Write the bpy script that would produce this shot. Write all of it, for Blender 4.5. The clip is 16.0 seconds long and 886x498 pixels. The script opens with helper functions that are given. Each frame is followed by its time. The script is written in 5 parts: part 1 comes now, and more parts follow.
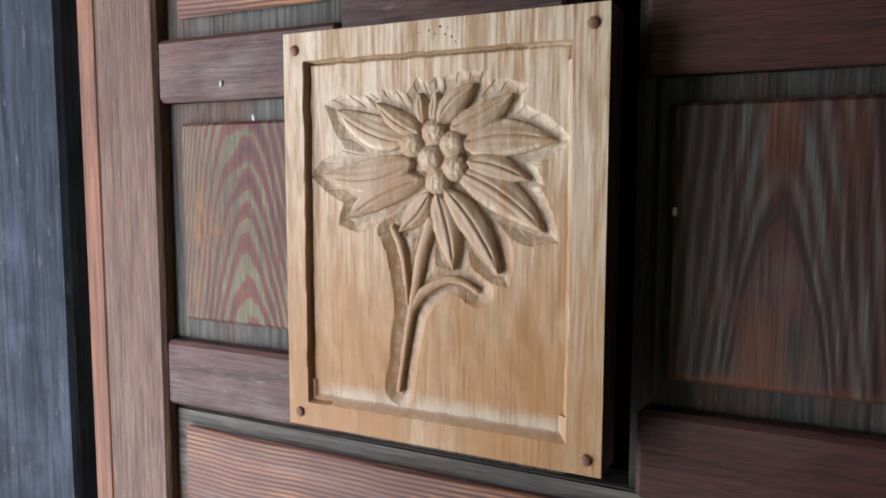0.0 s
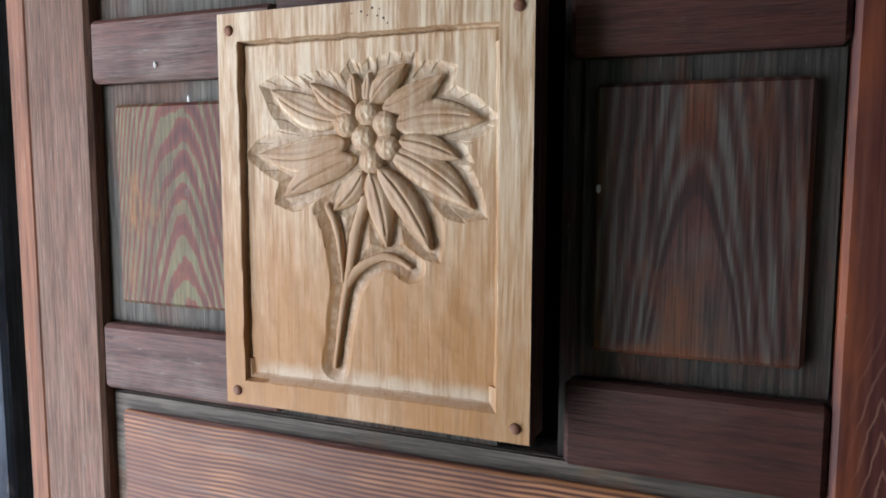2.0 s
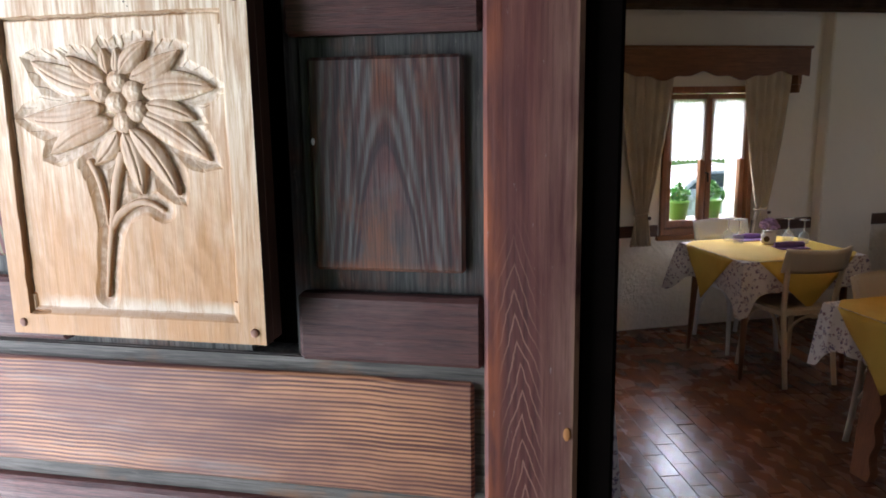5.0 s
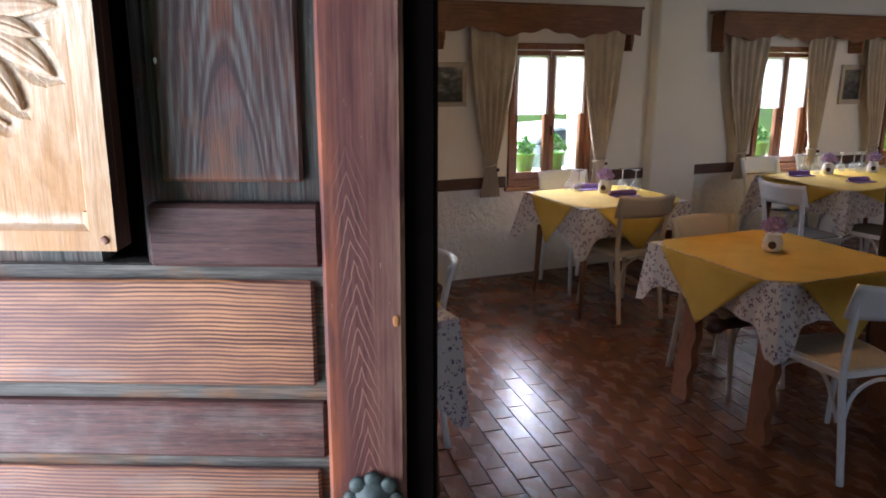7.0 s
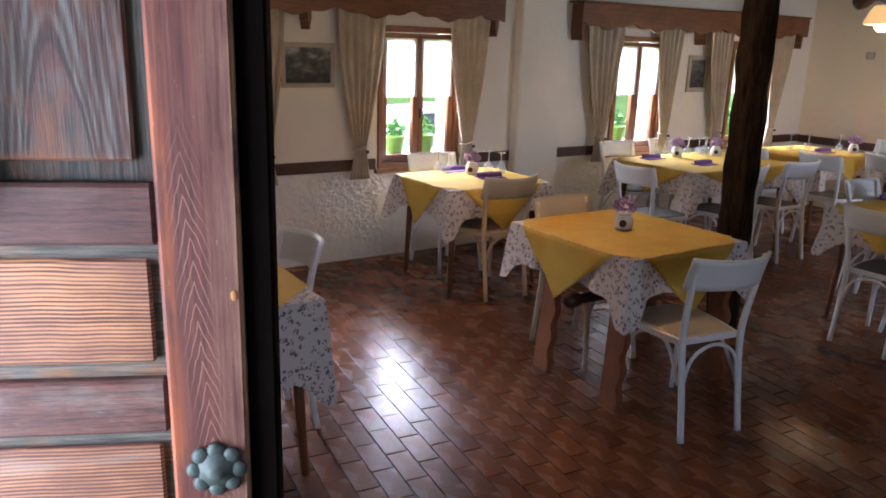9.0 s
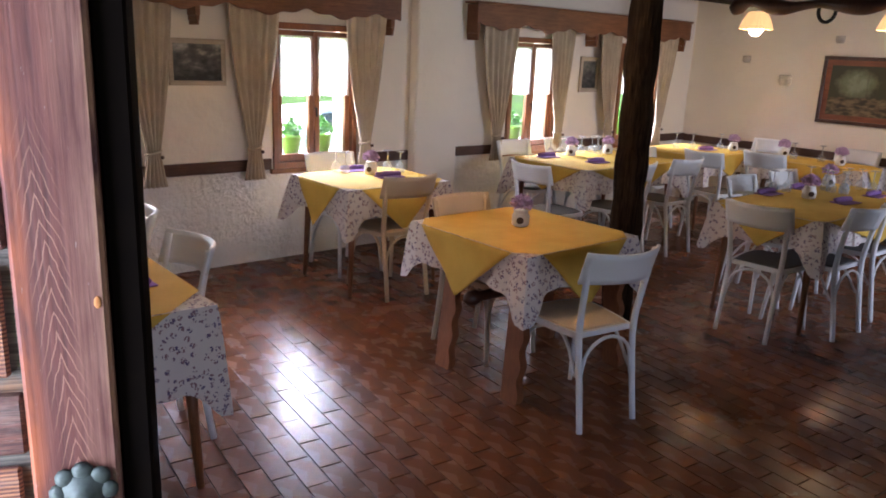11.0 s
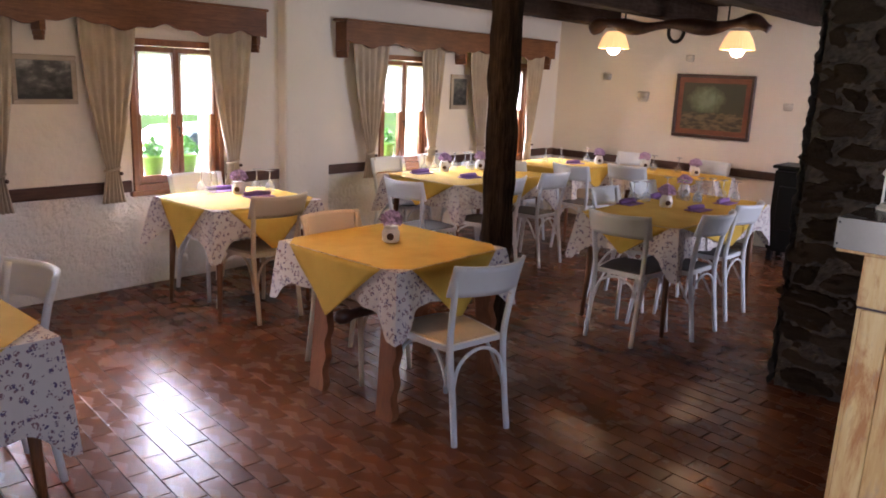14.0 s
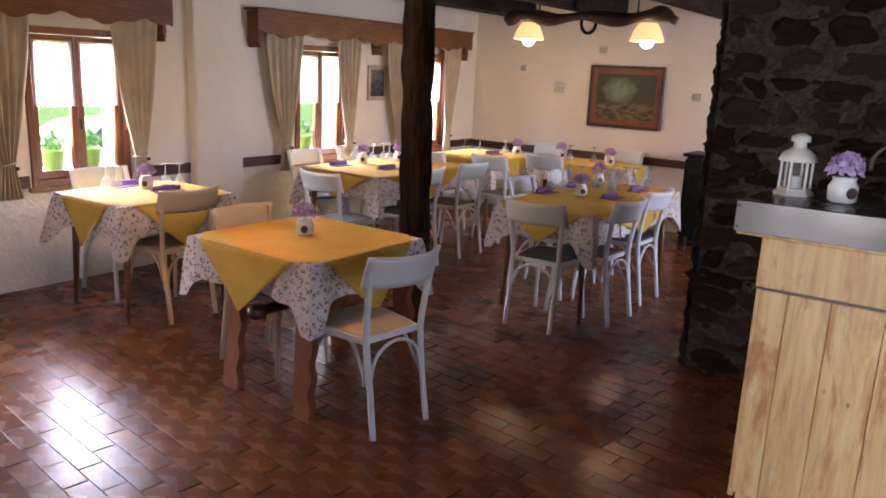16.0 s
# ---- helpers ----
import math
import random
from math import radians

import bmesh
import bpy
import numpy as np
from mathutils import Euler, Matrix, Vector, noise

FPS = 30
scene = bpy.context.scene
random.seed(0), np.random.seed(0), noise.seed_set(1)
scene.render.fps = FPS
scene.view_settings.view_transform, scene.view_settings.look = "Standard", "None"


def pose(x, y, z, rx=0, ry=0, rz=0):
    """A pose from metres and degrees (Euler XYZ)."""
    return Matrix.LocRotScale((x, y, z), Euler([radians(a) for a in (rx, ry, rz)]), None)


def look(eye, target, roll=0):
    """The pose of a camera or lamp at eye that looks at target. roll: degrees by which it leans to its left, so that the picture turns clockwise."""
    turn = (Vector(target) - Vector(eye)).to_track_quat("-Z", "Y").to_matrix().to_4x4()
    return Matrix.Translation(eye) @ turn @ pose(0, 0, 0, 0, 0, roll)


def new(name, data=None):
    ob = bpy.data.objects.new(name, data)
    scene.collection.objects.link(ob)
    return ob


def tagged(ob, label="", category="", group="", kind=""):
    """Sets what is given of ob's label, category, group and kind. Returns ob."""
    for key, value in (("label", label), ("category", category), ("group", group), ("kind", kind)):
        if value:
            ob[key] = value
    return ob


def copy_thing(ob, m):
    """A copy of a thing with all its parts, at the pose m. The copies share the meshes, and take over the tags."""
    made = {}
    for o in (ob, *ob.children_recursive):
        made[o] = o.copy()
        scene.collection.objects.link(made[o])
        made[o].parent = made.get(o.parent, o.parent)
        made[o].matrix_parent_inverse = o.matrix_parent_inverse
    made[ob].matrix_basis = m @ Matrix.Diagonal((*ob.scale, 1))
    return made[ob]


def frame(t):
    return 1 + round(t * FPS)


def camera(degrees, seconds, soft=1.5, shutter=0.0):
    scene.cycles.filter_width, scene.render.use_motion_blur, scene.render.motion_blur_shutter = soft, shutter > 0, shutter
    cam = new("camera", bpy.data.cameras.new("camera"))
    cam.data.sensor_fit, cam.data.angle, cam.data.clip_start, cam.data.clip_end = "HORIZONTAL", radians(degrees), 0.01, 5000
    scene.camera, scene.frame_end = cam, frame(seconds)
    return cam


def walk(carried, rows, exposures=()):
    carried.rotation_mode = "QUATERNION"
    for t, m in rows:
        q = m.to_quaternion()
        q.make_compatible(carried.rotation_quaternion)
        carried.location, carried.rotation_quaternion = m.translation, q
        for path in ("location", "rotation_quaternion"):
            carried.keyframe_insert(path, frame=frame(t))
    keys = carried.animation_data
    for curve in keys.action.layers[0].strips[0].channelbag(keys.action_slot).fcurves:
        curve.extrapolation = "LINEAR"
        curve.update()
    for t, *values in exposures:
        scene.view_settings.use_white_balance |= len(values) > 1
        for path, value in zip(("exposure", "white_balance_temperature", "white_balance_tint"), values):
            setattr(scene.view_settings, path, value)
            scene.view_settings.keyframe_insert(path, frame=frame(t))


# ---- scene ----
cam = camera(60.7, 16.0, soft=1.8)
# seconds, eye, yaw, pitch, roll
PATH = [
    (0, (4.9024, 0.3904, 1.6859), 92.245, -5.445, 0.078),
    (0.5, (4.9028, 0.3910, 1.6818), 91.631, -5.532, 0.187),
    (1, (4.9042, 0.3943, 1.6823), 90.864, -6.059, 0.006),
    (1.5, (4.9080, 0.3941, 1.6754), 89.531, -5.796, 0.259),
    (2, (4.9169, 0.4038, 1.6756), 88.512, -5.967, 0.118),
    (2.5, (4.9277, 0.4235, 1.6734), 88.112, -5.538, 0.015),
    (3, (4.9507, 0.4360, 1.6693), 86.502, -4.678, 0.193),
    (3.5, (4.9759, 0.4506, 1.6799), 84.784, -5.768, -0.246),
    (4, (5.0082, 0.4809, 1.6888), 83.558, -7.712, -1.086),
    (4.5, (5.0411, 0.4903, 1.6887), 80.845, -8.996, -1.143),
    (5, (5.0785, 0.4932, 1.6932), 77.469, -10.757, -0.869),
    (7.5, (5.1984, 0.4857, 1.6588), 64.233, -14.497, 0.617),
    (8, (5.2070, 0.4919, 1.6604), 61.804, -15.132, 1.175),
    (8.5, (5.2172, 0.5004, 1.6584), 59.394, -15.151, 1.588),
    (9, (5.2506, 0.5049, 1.6679), 57.001, -15.083, 1.803),
    (9.5, (5.2380, 0.5097, 1.6606), 54.514, -15.019, 2.058),
    (12, (5.2527, 0.5573, 1.6578), 47.206, -14.408, 2.483),
    (12.5, (5.2633, 0.5693, 1.6587), 46.006, -14.084, 2.423),
    (13, (5.2703, 0.5842, 1.6601), 44.392, -13.717, 2.495),
    (13.5, (5.2716, 0.5936, 1.6539), 42.567, -13.336, 2.534),
    (14, (5.2811, 0.6117, 1.6460), 40.648, -13.036, 2.509),
    (14.5, (5.2907, 0.6269, 1.6391), 38.951, -12.965, 2.453),
    (15, (5.3015, 0.6442, 1.6319), 37.277, -13.033, 2.472),
    (15.5, (5.2975, 0.6594, 1.6337), 35.876, -13.286, 2.584),
    (16, (5.3047, 0.6661, 1.6303), 34.890, -13.319, 2.557),
]
walk(cam, [(t, pose(*eye, 90 + p, 0, y) @ pose(0, 0, 0, 0, 0, r)) for t, eye, y, p, r in PATH],
     exposures=[(0.0, -0.42, 6250, 19), (3.0, -0.34, 6100, 17), (5.0, 0.3, 5750, 16), (7.5, 1.08, 5600, 18), (9.0, 1.57, 5560, 19), (12.0, 1.85, 5680, 24), (16.0, 2.07, 5850, 27)])

# ---- world and large lights ----
world = bpy.data.worlds.new("sky")
scene.world = world
world.use_nodes = True
wn = world.node_tree
sky = wn.nodes.new("ShaderNodeTexSky")
sky.sky_type, sky.sun_disc = "NISHITA", False
sky.sun_elevation, sky.sun_rotation = radians(42), radians(-72)
sky.air_density, sky.dust_density = 1.0, 7.0
wn.links.new(sky.outputs[0], wn.nodes["Background"].inputs[0])
wn.nodes["Background"].inputs[1].default_value = 0.15
sun = new("sun", bpy.data.lights.new("sun", "SUN"))
sun.data.energy, sun.data.angle, sun.data.color = 1.5, radians(40), (1.0, 0.96, 0.9)
sun.matrix_world = look((-9.5, 3.1, 9), (0, 0, 0))


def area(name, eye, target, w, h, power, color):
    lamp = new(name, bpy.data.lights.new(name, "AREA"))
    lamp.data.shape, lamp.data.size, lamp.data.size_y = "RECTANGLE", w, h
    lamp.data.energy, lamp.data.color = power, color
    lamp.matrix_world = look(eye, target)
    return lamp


WINDOWS = [(1.46, 2.26), (3.27, 4.02), (5.74, 6.42), (7.42, 8.14)]
WIN_Z = (0.71, 1.80)
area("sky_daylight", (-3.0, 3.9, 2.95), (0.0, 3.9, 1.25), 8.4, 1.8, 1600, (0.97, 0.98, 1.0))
# Two unseen fill lamps in added east wall openings brighten chairs and walls.
area("unseen_side_fill", (7.52, 1.85, 1.42), (0.8, 3.6, 0.6), 1.6, 1.2, 6, (0.93, 0.97, 1.0))
area("unseen_end_fill", (7.52, 6.95, 1.42), (3.3, 5.7, 0.4), 1.4, 1.2, 30, (0.95, 0.98, 1.0))
area("doorway_daylight", (4.47, -0.45, 1.20), (4.20, 0.4, 1.25), 0.7, 1.8, 27, (0.9, 0.95, 1.0))

# ---- materials ----


class Nodes:
    """A material with a principled surface and short ways to wire it."""

    def __init__(self, name, rough=0.6, metal=0.0, spec=0.5):
        self.m = bpy.data.materials.new(name)
        self.m.use_nodes = True
        self.t = self.m.node_tree
        self.p = self.t.nodes["Principled BSDF"]
        self.p.inputs["Roughness"].default_value = rough
        self.p.inputs["Metallic"].default_value = metal
        self.p.inputs["Specular IOR Level"].default_value = spec
        self.co = self.t.nodes.new("ShaderNodeTexCoord").outputs["Object"]

    def put(self, socket, value):
        if isinstance(value, bpy.types.NodeSocket):
            self.t.links.new(value, socket)
        elif isinstance(value, (tuple, list)) and len(value) == 3 and socket.type == "RGBA":
            socket.default_value = (*value, 1)
        else:
            socket.default_value = value

    def math(self, op, a, b=0.0):
        n = self.t.nodes.new("ShaderNodeMath")
        n.operation = op
        self.put(n.inputs[0], a), self.put(n.inputs[1], b)
        return n.outputs[0]

    def stretch(self, s, turn=(0, 0, 0), move=(0, 0, 0)):
        n = self.t.nodes.new("ShaderNodeMapping")
        self.t.links.new(self.co, n.inputs[0])
        n.inputs["Scale"].default_value, n.inputs["Rotation"].default_value, n.inputs["Location"].default_value = s, turn, move
        return n.outputs[0]

    def noise(self, scale, detail=4.0, co=None, rough=0.55, distort=0.0):
        n = self.t.nodes.new("ShaderNodeTexNoise")
        self.t.links.new(co or self.co, n.inputs["Vector"])
        n.inputs["Scale"].default_value, n.inputs["Detail"].default_value = scale, detail
        n.inputs["Roughness"].default_value, n.inputs["Distortion"].default_value = rough, distort
        return n.outputs[0]

    def voronoi(self, scale, co=None, feature="F1", out="Distance"):
        n = self.t.nodes.new("ShaderNodeTexVoronoi")
        n.feature = feature
        self.t.links.new(co or self.co, n.inputs["Vector"])
        n.inputs["Scale"].default_value = scale
        return n.outputs[out]

    def ramp(self, value, *stops):
        n = self.t.nodes.new("ShaderNodeValToRGB")
        self.put(n.inputs[0], value)
        e = n.color_ramp.elements
        while len(e) < len(stops):
            e.new(0.5)
        for el, (at, c) in zip(e, stops):
            el.position, el.color = at, (*c, 1) if isinstance(c, tuple) else (c, c, c, 1)
        return n.outputs[0]

    def mix(self, f, a, b, how="MIX"):
        n = self.t.nodes.new("ShaderNodeMix")
        n.data_type, n.blend_type = "RGBA", how
        self.put(n.inputs[0], f), self.put(n.inputs[6], a), self.put(n.inputs[7], b)
        return n.outputs[2]

    def xyz(self):
        n = self.t.nodes.new("ShaderNodeSeparateXYZ")
        self.t.links.new(self.co, n.inputs[0])
        return n.outputs

    def random(self):
        return self.t.nodes.new("ShaderNodeObjectInfo").outputs["Random"]

    def island(self):
        return self.t.nodes.new("ShaderNodeNewGeometry").outputs["Random Per Island"]

    def color(self, c):
        self.put(self.p.inputs["Base Color"], c)
        return self

    def rough(self, r):
        self.put(self.p.inputs["Roughness"], r)
        return self

    def bump(self, h, strength=0.3, dist=0.002):
        n = self.t.nodes.new("ShaderNodeBump")
        n.inputs["Strength"].default_value, n.inputs["Distance"].default_value = strength, dist
        self.put(n.inputs["Height"], h)
        self.t.links.new(n.outputs[0], self.p.inputs["Normal"])
        return self


def plain(name, c, rough=0.6, metal=0.0, vary=0.25, scale=6.0, bump=0.15, fine=120.0):
    n = Nodes(name, rough, metal)
    big, small = n.noise(scale, 5), n.noise(fine, 3)
    dark, light = tuple(v * (1 - vary) for v in c), tuple(min(1.0, v * (1 + vary)) for v in c)
    n.color(n.mix(0.35, n.ramp(big, (0.3, dark), (0.7, light)), n.ramp(small, (0.3, dark), (0.7, light))))
    n.rough(n.ramp(big, (0.3, max(0.02, rough - 0.08)), (0.7, min(1.0, rough + 0.1))))
    return n.bump(n.mix(0.5, small, big), bump).m


def wood(name, dark, light, along="z", scale=1.0, rough=0.55, worn=None, bump=0.35, bands=70.0, amount=0.45, grit=0.0, spec=0.5):
    """Straight-grained wood, grain along one local axis; worn: colour of scuffs and weathering."""
    n = Nodes(name, rough, 0, spec)
    s = {"x": (0.06, 1, 1), "y": (1, 0.06, 1), "z": (1, 1, 0.06)}[along]
    co = n.stretch(tuple(v * scale for v in s))
    grain = n.noise(bands, 5, co, 0.6, 0.4)
    fine = n.noise(bands * 5, 3, co)
    broad = n.noise(4.0 * scale, 4)
    c = n.ramp(n.mix(0.45, grain, fine), (0.36, dark), (0.62, light))
    c = n.mix(n.ramp(broad, (0.4, 0.0), (0.75, 0.6)), c, tuple(v * 0.6 for v in dark))
    if worn:
        w = n.ramp(n.mix(0.5, n.noise(9.0 * scale, 6, co, 0.7), n.noise(14.0, 6)), (0.5, 0.0), (0.62, amount * 2))
        c = n.mix(w, c, worn)
    if grit:
        pores = n.noise(bands * 4, 5, n.stretch(tuple(v * scale * (0.5 if v < 1 else 1) for v in s)), 0.7)
        c = n.mix(grit, c, n.ramp(pores, (0.36, 0.12), (0.56, 1.0)), "MULTIPLY")
        dust = n.noise(130, 6, n.stretch(tuple(v * (3 if v < 1 else 1) for v in s), (0, 0, 0), (4, 4, 4)), 0.75)
        c = n.mix(n.ramp(dust, (0.60, 0.0), (0.72, grit * 0.8)), c, (0.26, 0.22, 0.19))
        crack = n.noise(30, 5, n.stretch(tuple(v * 0.7 for v in s), (0, 0, 0), (9, 2, 6)), 0.6)
        c = n.mix(n.ramp(crack, (0.27, 0.85), (0.32, 0.0)), c, (0.012, 0.007, 0.006))
    n.color(c).rough(n.ramp(grain, (0.3, rough + 0.12), (0.7, rough - 0.05)))
    return n.bump(n.mix(0.4, grain, fine), bump).m


def arched(name, dark, light, stain, center, apex, spread, freq, tint=None, rough=0.6, side=1.0, low=0.30, high=0.62, amp=0.32, blot=0.75):
    """A plain-sawn panel: grain rising in tall arches round (center, apex), with stain caught in it."""
    n = Nodes(name, rough)
    x, y, z = n.xyz()
    dx = n.math("SUBTRACT", x, center)
    wob = n.math("MULTIPLY", n.math("SUBTRACT", n.noise(16.0, 5, n.stretch((1, 1, 0.25))), 0.5), 0.11)
    r = n.math("MULTIPLY", dx, dx)
    h = n.math("ADD", n.math("ADD", n.math("SUBTRACT", z, apex), n.math("MULTIPLY", r, spread * side)), wob)
    ring = n.math("SINE", n.math("MULTIPLY", h, freq))
    fine = n.noise(420, 3, n.stretch((1, 1, 0.05)))
    k = n.math("ADD", n.math("MULTIPLY", ring, amp), n.math("MULTIPLY", n.noise(30, 5, n.stretch((1, 1, 0.12))), 0.9))
    c = n.ramp(k, (low, dark), (0.48, stain), (high, light), (0.85, light))
    blotch = n.noise(10, 5, None, 0.65)
    c = n.mix(n.ramp(blotch, (0.42, 0.0), (0.62, blot)), c, dark)
    if tint:
        t = n.ramp(n.noise(16, 5, n.stretch((1, 1, 0.4), (0, 0, 0), (3, 1, 2)), 0.7), (0.55, 0.0), (0.66, 0.8))
        c = n.mix(t, c, tint)
    c = n.mix(0.65, c, n.ramp(fine, (0.32, 0.25), (0.6, 1.0)), "MULTIPLY")
    flake = n.noise(90, 6, n.stretch((1, 1, 0.3), (0, 0, 0), (6, 2, 3)), 0.75)
    c = n.mix(n.ramp(flake, (0.62, 0.0), (0.72, 0.55)), c, (0.24, 0.20, 0.17))
    crack = n.noise(30, 5, n.stretch((1, 1, 0.05), (0, 0, 0), (9, 2, 6)), 0.6)
    c = n.mix(n.ramp(crack, (0.28, 0.8), (0.33, 0.0)), c, (0.015, 0.007, 0.006))
    return n.color(c).bump(n.mix(0.5, k, fine), 0.5, 0.002).m


def plaster(name, c, depth, scale):
    n = Nodes(name, 0.9, 0, 0.2)
    broad, lumps, grit = n.noise(1.2, 4), n.noise(scale, 6, None, 0.6), n.noise(160, 3)
    n.color(n.mix(n.ramp(broad, (0.35, 0.0), (0.75, 0.35)), c, tuple(v * 0.82 for v in c)))
    return n.bump(n.mix(0.2, n.ramp(lumps, (0.35, 0.0), (0.65, 1.0)), grit), depth, 0.012).m


def cloth(name, c, c2, weave=900.0, rough=0.85):
    n = Nodes(name, rough, 0, 0.2)
    n.color(n.mix(n.ramp(n.noise(5, 4), (0.35, 0.0), (0.7, 1.0)), c, c2))
    return n.bump(n.mix(0.6, n.noise(weave, 2), n.noise(14, 4)), 0.25).m


def floral(name):
    """White cloth printed with small violet sprigs."""
    n = Nodes(name, 0.85, 0, 0.2)
    co = n.stretch((1, 1, 1))
    spot = n.voronoi(38, co)
    petal = n.voronoi(110, co)
    leaf = n.noise(34, 2, n.stretch((1, 1, 1), (0.4, 0.2, 0.7)))
    inside = n.ramp(spot, (0.40, 1.0), (0.47, 0.0))
    ink = n.math("MULTIPLY", inside, n.ramp(petal, (0.48, 1.0), (0.58, 0.0)))
    c = n.mix(ink, (0.66, 0.61, 0.58), n.mix(n.ramp(leaf, (0.45, 0.0), (0.55, 1.0)), (0.13, 0.10, 0.19), (0.26, 0.15, 0.17)))
    return n.color(c).bump(n.noise(900, 2), 0.2).m


def tile_mat(name, joined=False):
    """Glazed terracotta: brown-orange, each tile clouded by darker firing marks."""
    n = Nodes(name, 0.26, 0, 0.22)
    rnd = n.island() if joined else n.random()
    tone = n.ramp(rnd, (0.0, (0.105, 0.031, 0.011)), (0.35, (0.14, 0.043, 0.014)), (0.7, (0.165, 0.053, 0.018)), (1.0, (0.19, 0.066, 0.024)))
    cloud = n.noise(8, 2, None, 0.5)
    c = n.mix(n.ramp(cloud, (0.34, 0.6), (0.70, 0.0)), tone, (0.048, 0.019, 0.011))
    c = n.mix(n.ramp(n.noise(90, 5, None, 0.7), (0.45, 0.0), (0.75, 0.35)), c, (0.21, 0.085, 0.035))
    n.color(c).rough(n.ramp(n.noise(5, 4), (0.3, 0.22), (0.7, 0.31)))
    return n.bump(n.noise(22, 3), 0.015, 0.003).m


def stone_mat(name):
    """Brown rubble: each stone its own tone, pitted, with pale mineral crusts."""
    n = Nodes(name, 0.95, 0, 0.04)
    rnd = n.random()
    base = n.ramp(rnd, (0.0, (0.045, 0.029, 0.018)), (0.5, (0.075, 0.049, 0.031)), (1.0, (0.115, 0.079, 0.052)))
    g = n.noise(14, 9, None, 0.78)
    c = n.mix(n.ramp(g, (0.38, 0.5), (0.58, 0.0)), base, (0.022, 0.014, 0.009))
    c = n.mix(n.ramp(n.noise(34, 7, None, 0.75), (0.55, 0.0), (0.68, 0.6)), c, (0.19, 0.15, 0.11))
    pit = n.noise(110, 5, None, 0.7)
    c = n.mix(0.6, c, n.ramp(pit, (0.36, 0.3), (0.6, 1.0)), "MULTIPLY")
    return n.color(c).bump(n.mix(0.45, g, pit), 1.0, 0.02).m


def painted(name, c, under, amount):
    n = Nodes(name, 0.42)
    grain = n.noise(80, 4, n.stretch((1, 1, 0.15)))
    chip = n.ramp(n.noise(22, 7, None, 0.7), (0.66, 0.0), (0.7, amount))
    n.color(n.mix(chip, n.mix(n.noise(5, 4), c, tuple(v * 0.86 for v in c)), under))
    return n.bump(grain, 0.12).m


def glowing(name, c, power):
    m = bpy.data.materials.new(name)
    m.use_nodes = True
    p = m.node_tree.nodes["Principled BSDF"]
    p.inputs["Base Color"].default_value = (*c, 1)
    p.inputs["Emission Color"].default_value = (*c, 1)
    p.inputs["Emission Strength"].default_value = power
    return m


def glass_mat(name, tint=(1, 1, 1), clear=0.3):
    """Thin clear glass: mostly see-through, with a bright gloss."""
    m = bpy.data.materials.new(name)
    m.use_nodes = True
    p = m.node_tree.nodes["Principled BSDF"]
    p.inputs["Base Color"].default_value = (*tint, 1)
    p.inputs["Alpha"].default_value = clear
    p.inputs["Roughness"].default_value = 0.03
    p.inputs["Specular IOR Level"].default_value = 1.0
    return m


def sheer(name):
    m = bpy.data.materials.new(name)
    m.use_nodes = True
    t = m.node_tree
    p = t.nodes["Principled BSDF"]
    p.inputs["Base Color"].default_value = (0.85, 0.85, 0.83, 1)
    p.inputs["Roughness"].default_value = 0.9
    p.inputs["Alpha"].default_value = 0.6
    glow = t.nodes.new("ShaderNodeBsdfTranslucent")
    glow.inputs[0].default_value = (0.9, 0.9, 0.88, 1)
    both = t.nodes.new("ShaderNodeMixShader")
    both.inputs[0].default_value = 0.35
    t.links.new(p.outputs[0], both.inputs[1])
    t.links.new(glow.outputs[0], both.inputs[2])
    t.links.new(both.outputs[0], t.nodes["Material Output"].inputs[0])
    return m


WALL = plaster("cream_plaster", (0.80, 0.73, 0.63), 0.35, 7.0)
ROUGHCAST = plaster("rough_white_plaster", (0.82, 0.79, 0.74), 1.0, 20.0)
CEIL = wood("ceiling_boards", (0.05, 0.03, 0.02), (0.09, 0.052, 0.032), "y", rough=0.8, spec=0.15)
BEAM = wood("dark_beam", (0.018, 0.011, 0.008), (0.05, 0.03, 0.02), "y", worn=(0.07, 0.05, 0.035), amount=0.2, rough=0.85, spec=0.12)
BARK = wood("dark_post_wood", (0.007, 0.004, 0.003), (0.060, 0.036, 0.022), "z", 0.7, rough=0.9, bump=1.0, bands=40, spec=0.06)
RAIL = wood("brown_rail", (0.05, 0.02, 0.012), (0.10, 0.045, 0.024), "y")
FRAME = wood("window_wood", (0.17, 0.062, 0.02), (0.30, 0.115, 0.04), "z", rough=0.4)
PELMET = wood("pelmet_wood", (0.12, 0.045, 0.016), (0.25, 0.10, 0.035), "y", rough=0.45)
LEG = wood("table_leg_wood", (0.13, 0.05, 0.02), (0.26, 0.11, 0.045), "z", rough=0.4)
RUSTIC = wood("rustic_table_wood", (0.16, 0.055, 0.02), (0.27, 0.10, 0.036), "z", rough=0.4)
DARKWOOD = wood("dark_turned_wood", (0.03, 0.012, 0.008), (0.08, 0.03, 0.016), "z", rough=0.35)


